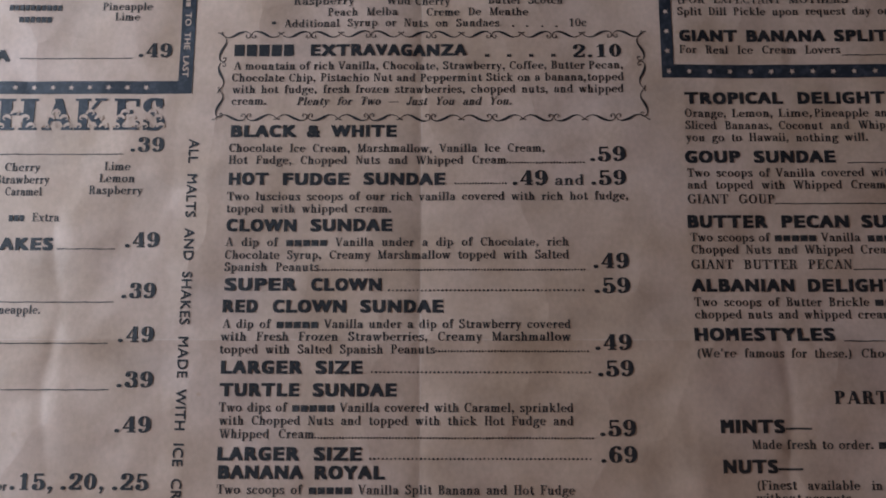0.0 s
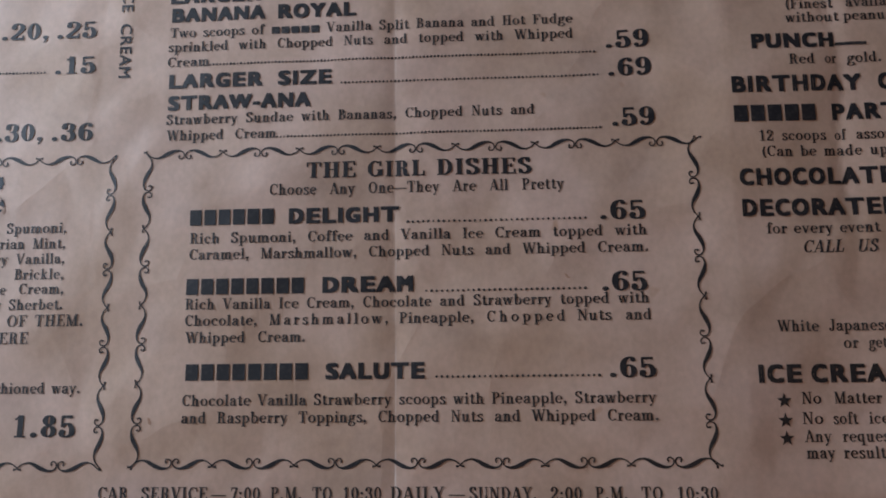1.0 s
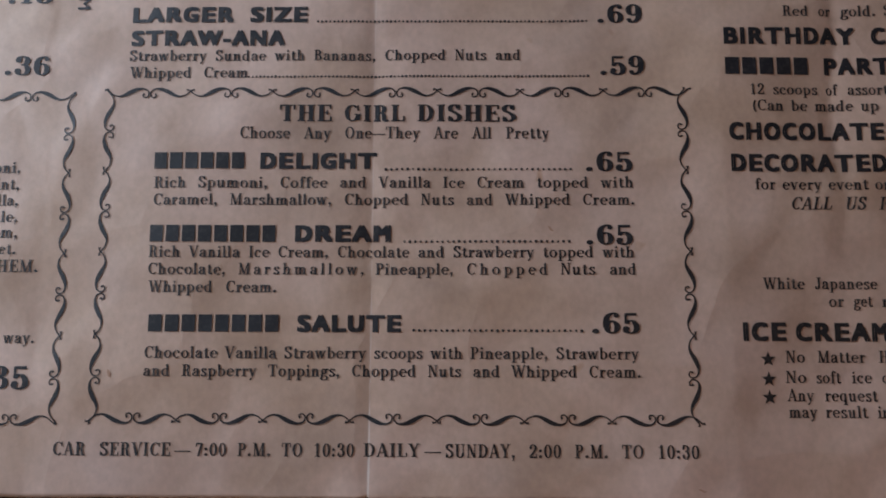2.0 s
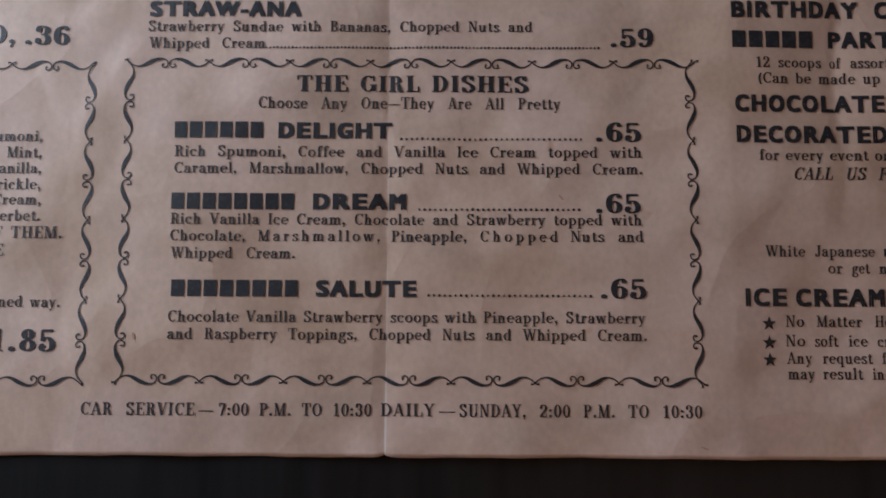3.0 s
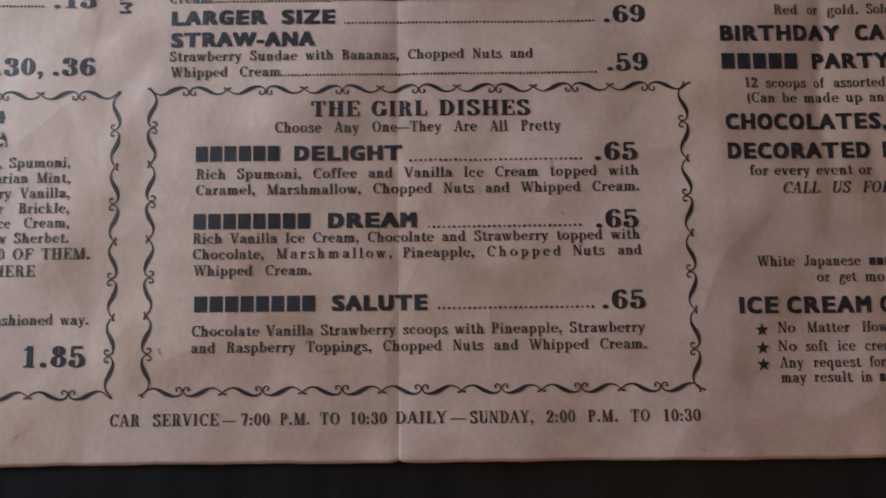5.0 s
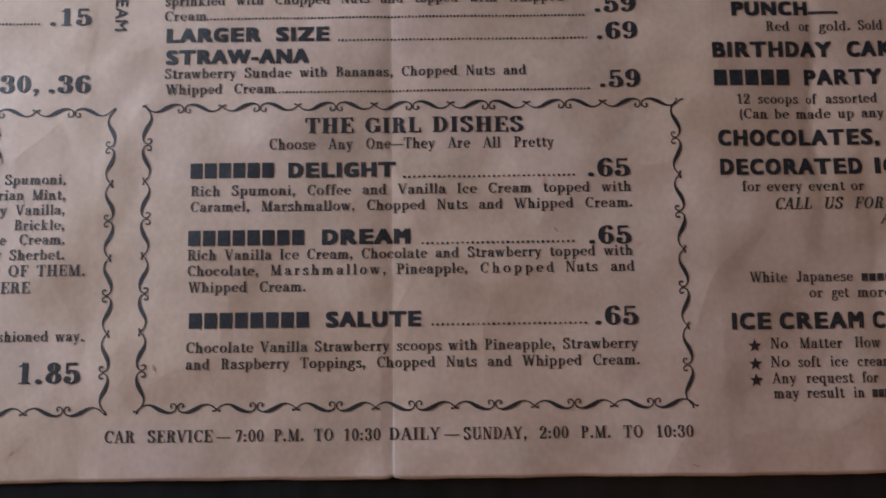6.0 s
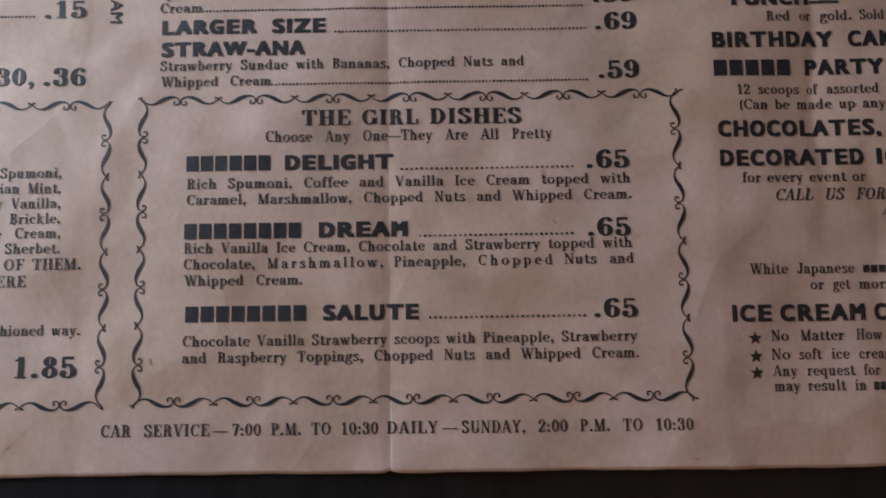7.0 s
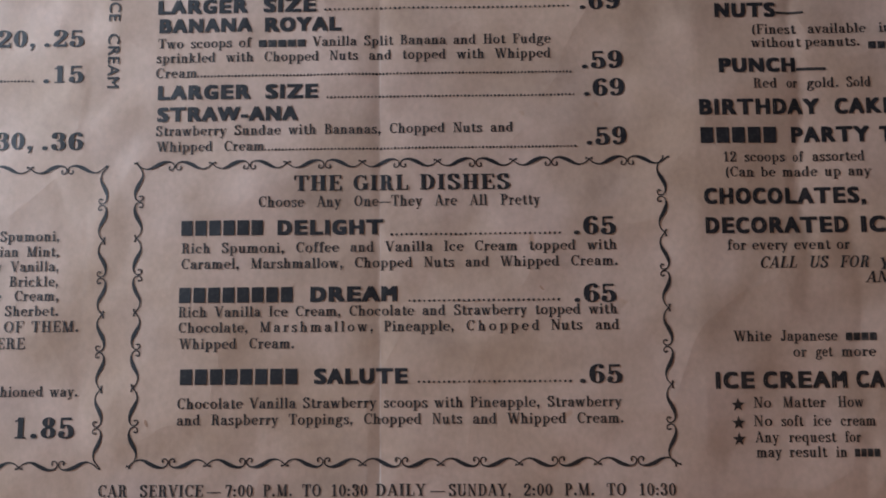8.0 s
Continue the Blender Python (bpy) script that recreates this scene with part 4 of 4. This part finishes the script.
# right column
line("b", '(FOR', 110.90, 117.52, 198.99, 2.05)
line("b", 'EXPECTANT', 119.59, 136.10, 198.99, 2.05)
line("b", 'MOTHERS', 138.03, 152.31, 198.99, 2.05)
line("b", 'Split Dill Pickle upon request day or', 110.62, 161.91, 195.90, 2.05)
line("h", 'GIANT', 110.72, 124.80, 189.05, 3.00)
line("h", 'BANANA', 127.12, 146.08, 189.05, 3.00)
line("h", 'SPLIT', 148.26, 161.32, 189.05, 3.00)
line("b", 'For Real Ice Cream Lovers', 110.58, 149.51, 186.01, 2.05)
rule(149.76, 172.94, 185.58, 0.22)
line("h", 'TROPICAL', 111.35, 134.94, 173.30, 3.00)
line("h", 'DELIGHT', 138.44, 159.14, 173.30, 3.00)
line("b", 'Orange,', 111.20, 121.15, 170.07, 2.05)
line("b", 'Lemon,', 122.50, 132.17, 170.07, 2.05)
line("b", 'Lime,', 133.52, 141.57, 170.07, 2.05)
line("b", 'Pineapple', 142.11, 154.98, 170.07, 2.05)
line("b", 'and', 156.45, 160.74, 170.07, 2.05)
line("b", 'Sliced', 111.19, 118.70, 167.05, 2.05)
line("b", 'Bananas,', 120.72, 131.71, 167.05, 2.05)
line("b", 'Coconut', 133.45, 144.03, 167.05, 2.05)
line("b", 'and', 145.77, 150.18, 167.05, 2.05)
line("b", 'Whipped', 152.19, 163.14, 167.05, 2.05)
line("b", 'you go to Hawaii, nothing will.', 111.18, 154.20, 164.05, 2.05)
line("h", 'GOUP', 110.80, 123.86, 158.79, 3.00)
line("h", 'SUNDAE', 127.06, 146.20, 158.79, 3.00)
rule(148.85, 170.33, 158.71, 0.22)
line("b", 'Two scoops of Vanilla covered with', 111.17, 159.69, 155.36, 2.05)
line("b", 'and topped with Whipped Cream.', 111.03, 158.12, 152.48, 2.05)
line("bc", 'GIANT GOUP', 110.86, 131.21, 148.95, 2.20)
rule(131.34, 169.38, 148.92, 0.22)
line("h", 'BUTTER', 110.58, 129.38, 143.15, 3.00)
line("h", 'PECAN', 132.54, 148.14, 143.15, 3.00)
line("h", 'SUNDAE', 151.03, 170.78, 143.15, 3.00)
line("b", 'Two scoops of ~~~~~ Vanilla', 111.09, 150.50, 139.93, 2.05)
line("b", '~~~~', 152.20, 159.38, 139.89, 2.05)
line("b", 'Chopped Nuts and Whipped Cream', 111.21, 158.47, 137.07, 2.05)
line("bc", 'GIANT BUTTER PECAN', 111.04, 148.15, 133.49, 2.20)
rule(148.41, 167.87, 133.41, 0.22)
line("h", 'ALBANIAN', 110.78, 134.52, 128.17, 3.00)
line("h", 'DELIGHT', 137.63, 158.59, 128.17, 3.00)
line("b", 'Two scoops of Butter Brickle', 111.27, 151.33, 124.84, 2.05)
line("b", '~~~', 152.62, 159.32, 124.91, 2.05)
line("b", 'chopped nuts and whipped cream', 111.26, 156.23, 121.99, 2.05)
line("h", 'HOMESTYLES', 110.88, 142.72, 116.90, 3.00)
rule(144.52, 166.27, 116.91, 0.22)
line("b", "(We're", 111.34, 120.18, 113.19, 2.05)
line("b", 'famous', 121.97, 131.19, 113.19, 2.05)
line("b", 'for', 132.72, 136.18, 113.19, 2.05)
line("b", 'these.)', 137.84, 146.14, 113.19, 2.05)
line("b", 'Choc', 148.44, 155.08, 113.19, 2.05)
line("g", 'PARTY', 141.77, 156.95, 102.87, 2.90)
line("h", 'MINTS', 115.81, 130.44, 96.37, 3.00)
rule(130.51, 136.31, 97.38, 0.50)
line("b", 'Made fresh to order.', 122.67, 149.67, 92.93, 2.05)
line("b", '~~~~', 150.92, 158.94, 92.98, 2.05)
line("h", 'NUTS', 115.96, 128.23, 87.65, 3.00)
rule(128.29, 133.79, 88.53, 0.50)
line("b", '(Finest', 123.38, 132.24, 84.15, 2.05)
line("b", 'available', 134.48, 146.06, 84.15, 2.05)
line("b", 'in', 148.55, 150.91, 84.15, 2.05)
line("b", 'without peanuts.', 122.98, 144.61, 81.39, 2.05)
line("b", '~~~~', 146.27, 153.20, 80.74, 2.05)
line("h", 'PUNCH', 116.29, 131.62, 76.13, 3.00)
rule(131.79, 137.54, 76.72, 0.50)
line("b", 'Red', 122.97, 127.70, 72.91, 2.05)
line("b", 'or', 129.61, 131.86, 72.91, 2.05)
line("b", 'gold.', 133.67, 139.85, 72.91, 2.05)
line("b", 'Sold', 141.43, 146.26, 72.91, 2.05)
line("hr", 'BIRTHDAY', 111.98, 135.95, 67.49, 3.20)
line("hr", 'CAKES', 138.88, 153.42, 67.49, 3.20)
line("hr", '#####', 112.01, 127.07, 61.79, 3.20)
line("hr", 'PARTY', 130.09, 145.35, 61.79, 3.20)
line("b", '12', 116.37, 118.82, 57.98, 2.05)
line("b", 'scoops', 120.49, 128.60, 57.98, 2.05)
line("b", 'of', 130.17, 132.28, 57.98, 2.05)
line("b", 'assorted', 133.95, 144.05, 57.98, 2.05)
line("b", '(Can be made up any', 116.64, 145.13, 54.99, 2.05)
line("hr", 'CHOCOLATES,', 112.12, 143.91, 49.52, 3.20)
line("hr", 'DECORATED', 112.24, 140.16, 43.75, 3.20)
line("hr", 'ICE', 142.60, 150.83, 43.75, 3.20)
line("b", 'for every event or', 116.35, 140.24, 40.50, 2.05)
line("bi", 'CALL US FOR', 122.48, 143.57, 36.91, 2.30)
line("bi", 'AND', 142.69, 149.09, 33.93, 2.20)
line("bi", 'YOUR', 145.24, 154.68, 36.43, 2.30)
line("hr", 'TR', 147.23, 152.53, 61.61, 3.20)
line("b", 'White', 116.72, 124.07, 22.79, 2.05)
line("b", 'Japanese', 125.80, 136.72, 22.79, 2.05)
line("b", '~~~~', 138.35, 144.18, 22.79, 2.05)
line("b", 'or', 128.08, 130.67, 19.73, 2.05)
line("b", 'get', 132.29, 135.63, 19.73, 2.05)
line("b", 'more', 137.25, 143.92, 19.73, 2.05)
line("hr", 'ICE', 112.85, 120.36, 13.76, 3.20)
line("hr", 'CREAM', 121.98, 138.07, 13.76, 3.20)
line("hr", 'CAKE', 139.80, 150.94, 13.76, 3.20)
star(116.96, 10.70, 1.35)
star(116.97, 7.30, 1.35)
star(116.99, 4.23, 1.35)
line("b", 'No', 120.03, 123.35, 10.16, 2.05)
line("b", 'Matter', 125.60, 133.83, 10.16, 2.05)
line("b", 'How', 136.09, 141.00, 10.16, 2.05)
line("b", 'No', 119.92, 123.44, 6.65, 2.05)
line("b", 'soft', 125.15, 129.42, 6.65, 2.05)
line("b", 'ice', 131.23, 134.65, 6.65, 2.05)
line("b", 'cream', 136.35, 143.07, 6.65, 2.05)
line("b", 'Any', 120.04, 124.62, 3.58, 2.05)
line("b", 'request', 126.43, 135.37, 3.58, 2.05)
line("b", 'for', 136.97, 140.05, 3.58, 2.05)
line("b", 'may', 120.08, 124.97, 0.85, 2.05)
line("b", 'result', 126.35, 133.46, 0.85, 2.05)
line("b", 'in', 135.06, 137.18, 0.85, 2.05)
line("b", '~~~~', 138.67, 143.44, 0.85, 2.05)

# scratches and spots
scuff(79.55, 33.87, 80.62, 33.08, 0.35)
scuff(2.60, 8.59, 3.18, 7.20, 0.50)
scuff(-23.97, -8.26, -23.06, -7.34, 0.40)
scuff(104.06, -11.16, 105.62, -11.38, 0.30)
scuff(47.19, 117.77, 48.50, 116.61, 0.40)

# scroll borders of the boxed sections
scroll_border(0.0, 0.2, 105.0, 0.2, 7)
scroll_border(105.0, 58.7, -0.3, 58.7, 7)
scroll_border(104.3, 0.0, 104.0, 58.7, 4)
scroll_border(0.0, 58.7, 0.4, 0.0, 4)
scroll_border(-111.9, -0.2, -6.6, -0.2, 7)
scroll_border(-7.2, 58.2, -112.2, 58.2, 7)
scroll_border(-6.5, -0.2, -7.1, 58.2, 4)
scroll_border(-1.2, 170.2, 102.2, 170.0, 7, weight=0.78)
scroll_border(102.0, 191.2, -0.8, 191.4, 7, weight=0.78)
scroll_border(101.6, 177.2, 101.2, 191.2, 1, weight=0.78)
scroll_border(101.9, 163.2, 101.6, 177.2, 1, (1,), weight=0.78)
scroll_border(-0.1, 191.4, -0.4, 177.2, 1, weight=0.78)
scroll_border(-0.4, 177.2, -0.7, 163.2, 1, (-1,), weight=0.78)

# star-studded bands of the upper boxes
band(-112.0, -7.3, 176.4, 179.6)
band(-10.8, -7.3, 179.6, 240.0)
band(106.2, 222.0, 179.9, 183.2)
band(106.2, 109.1, 183.2, 240.0)
for k in range(20):
    band_star(-18.5 - 4.55 * k, 178.0)
for k in range(24):
    band_star(107.9 + 4.95 * k, 181.5)
for k in range(11):
    band_star(107.7, 186.6 + 5.1 * k)


def upright(style, text, x, y0, y1, high):
    """A line that runs down the sheet, its letters' feet to the left."""
    pts, faces, zs = set_text(text, 0.0, y0 - y1, high, style)
    return printed(STYLES[style][5], np.c_[x + pts[:, 1], y0 - pts[:, 0]], faces, STYLES[style][4], 0.09 if style == "v" else 0.115, z=zs)


upright("v", "ALL MALTS AND SHAKES MADE WITH ICE CREAM", -7.3, 165.0, 74.9, 2.4)
upright("w", "~~~~~ TO THE LAST", -9.9, 205.5, 180.6, 1.5)


# display titles with scrollwork cut out of the letters' lower halves
def display(letter, x0, x1, y, high):
    pts, faces, zs = set_text(letter, x0, x1, high, "o")
    title = printed("display_letter", pts + np.array([0.0, y]), faces, blue_ink, 0.09, "ornate navy display letter with scrolled cut-outs", zs)
    w = x1 - x0
    all_p, all_f = np.zeros((0, 2)), []
    for fx, fy, flip in ((0.12, 0.14, 1), (0.5, 0.16, -1), (0.86, 0.14, 1), (0.24, 0.40, -1), (0.72, 0.40, 1), (0.46, 0.56, 1)):
        knots = [(x0 + w * fx + flip * a, y + high * fy + c) for a, c in ((-1.2, -0.4), (-0.5, 0.35), (0.45, 0.3), (0.75, -0.3), (0.2, -0.55))]
        p = spline(knots)
        q, f = strip(p, 0.25 + 0.6 * np.exp(-((np.linspace(0, 1, len(p)) - 0.3) / 0.25) ** 2))
        all_f += [tuple(i + len(all_p) for i in poly) for poly in f]
        all_p = np.r_[all_p, q]
    cut = printed("scrollwork", all_p, all_f, paper, 0.13, "paper-coloured scrolls")
    cut.parent = title
    return title


for letter, x0, x1 in (("S", -61.8, -55.2), ("H", -54.3, -44.3), ("A", -43.2, -35.6), ("K", -35.4, -26.9), ("E", -25.9, -19.7), ("S", -19.0, -13.5)):
    display(letter, x0, x1, 167.3, 7.9)
for letter, x0, x1 in (("O", -52.6, -44.6), ("R", -43.6, -35.3), ("S", -34.0, -28.5)):
    display(letter, x0, x1, 47.4, 7.7)
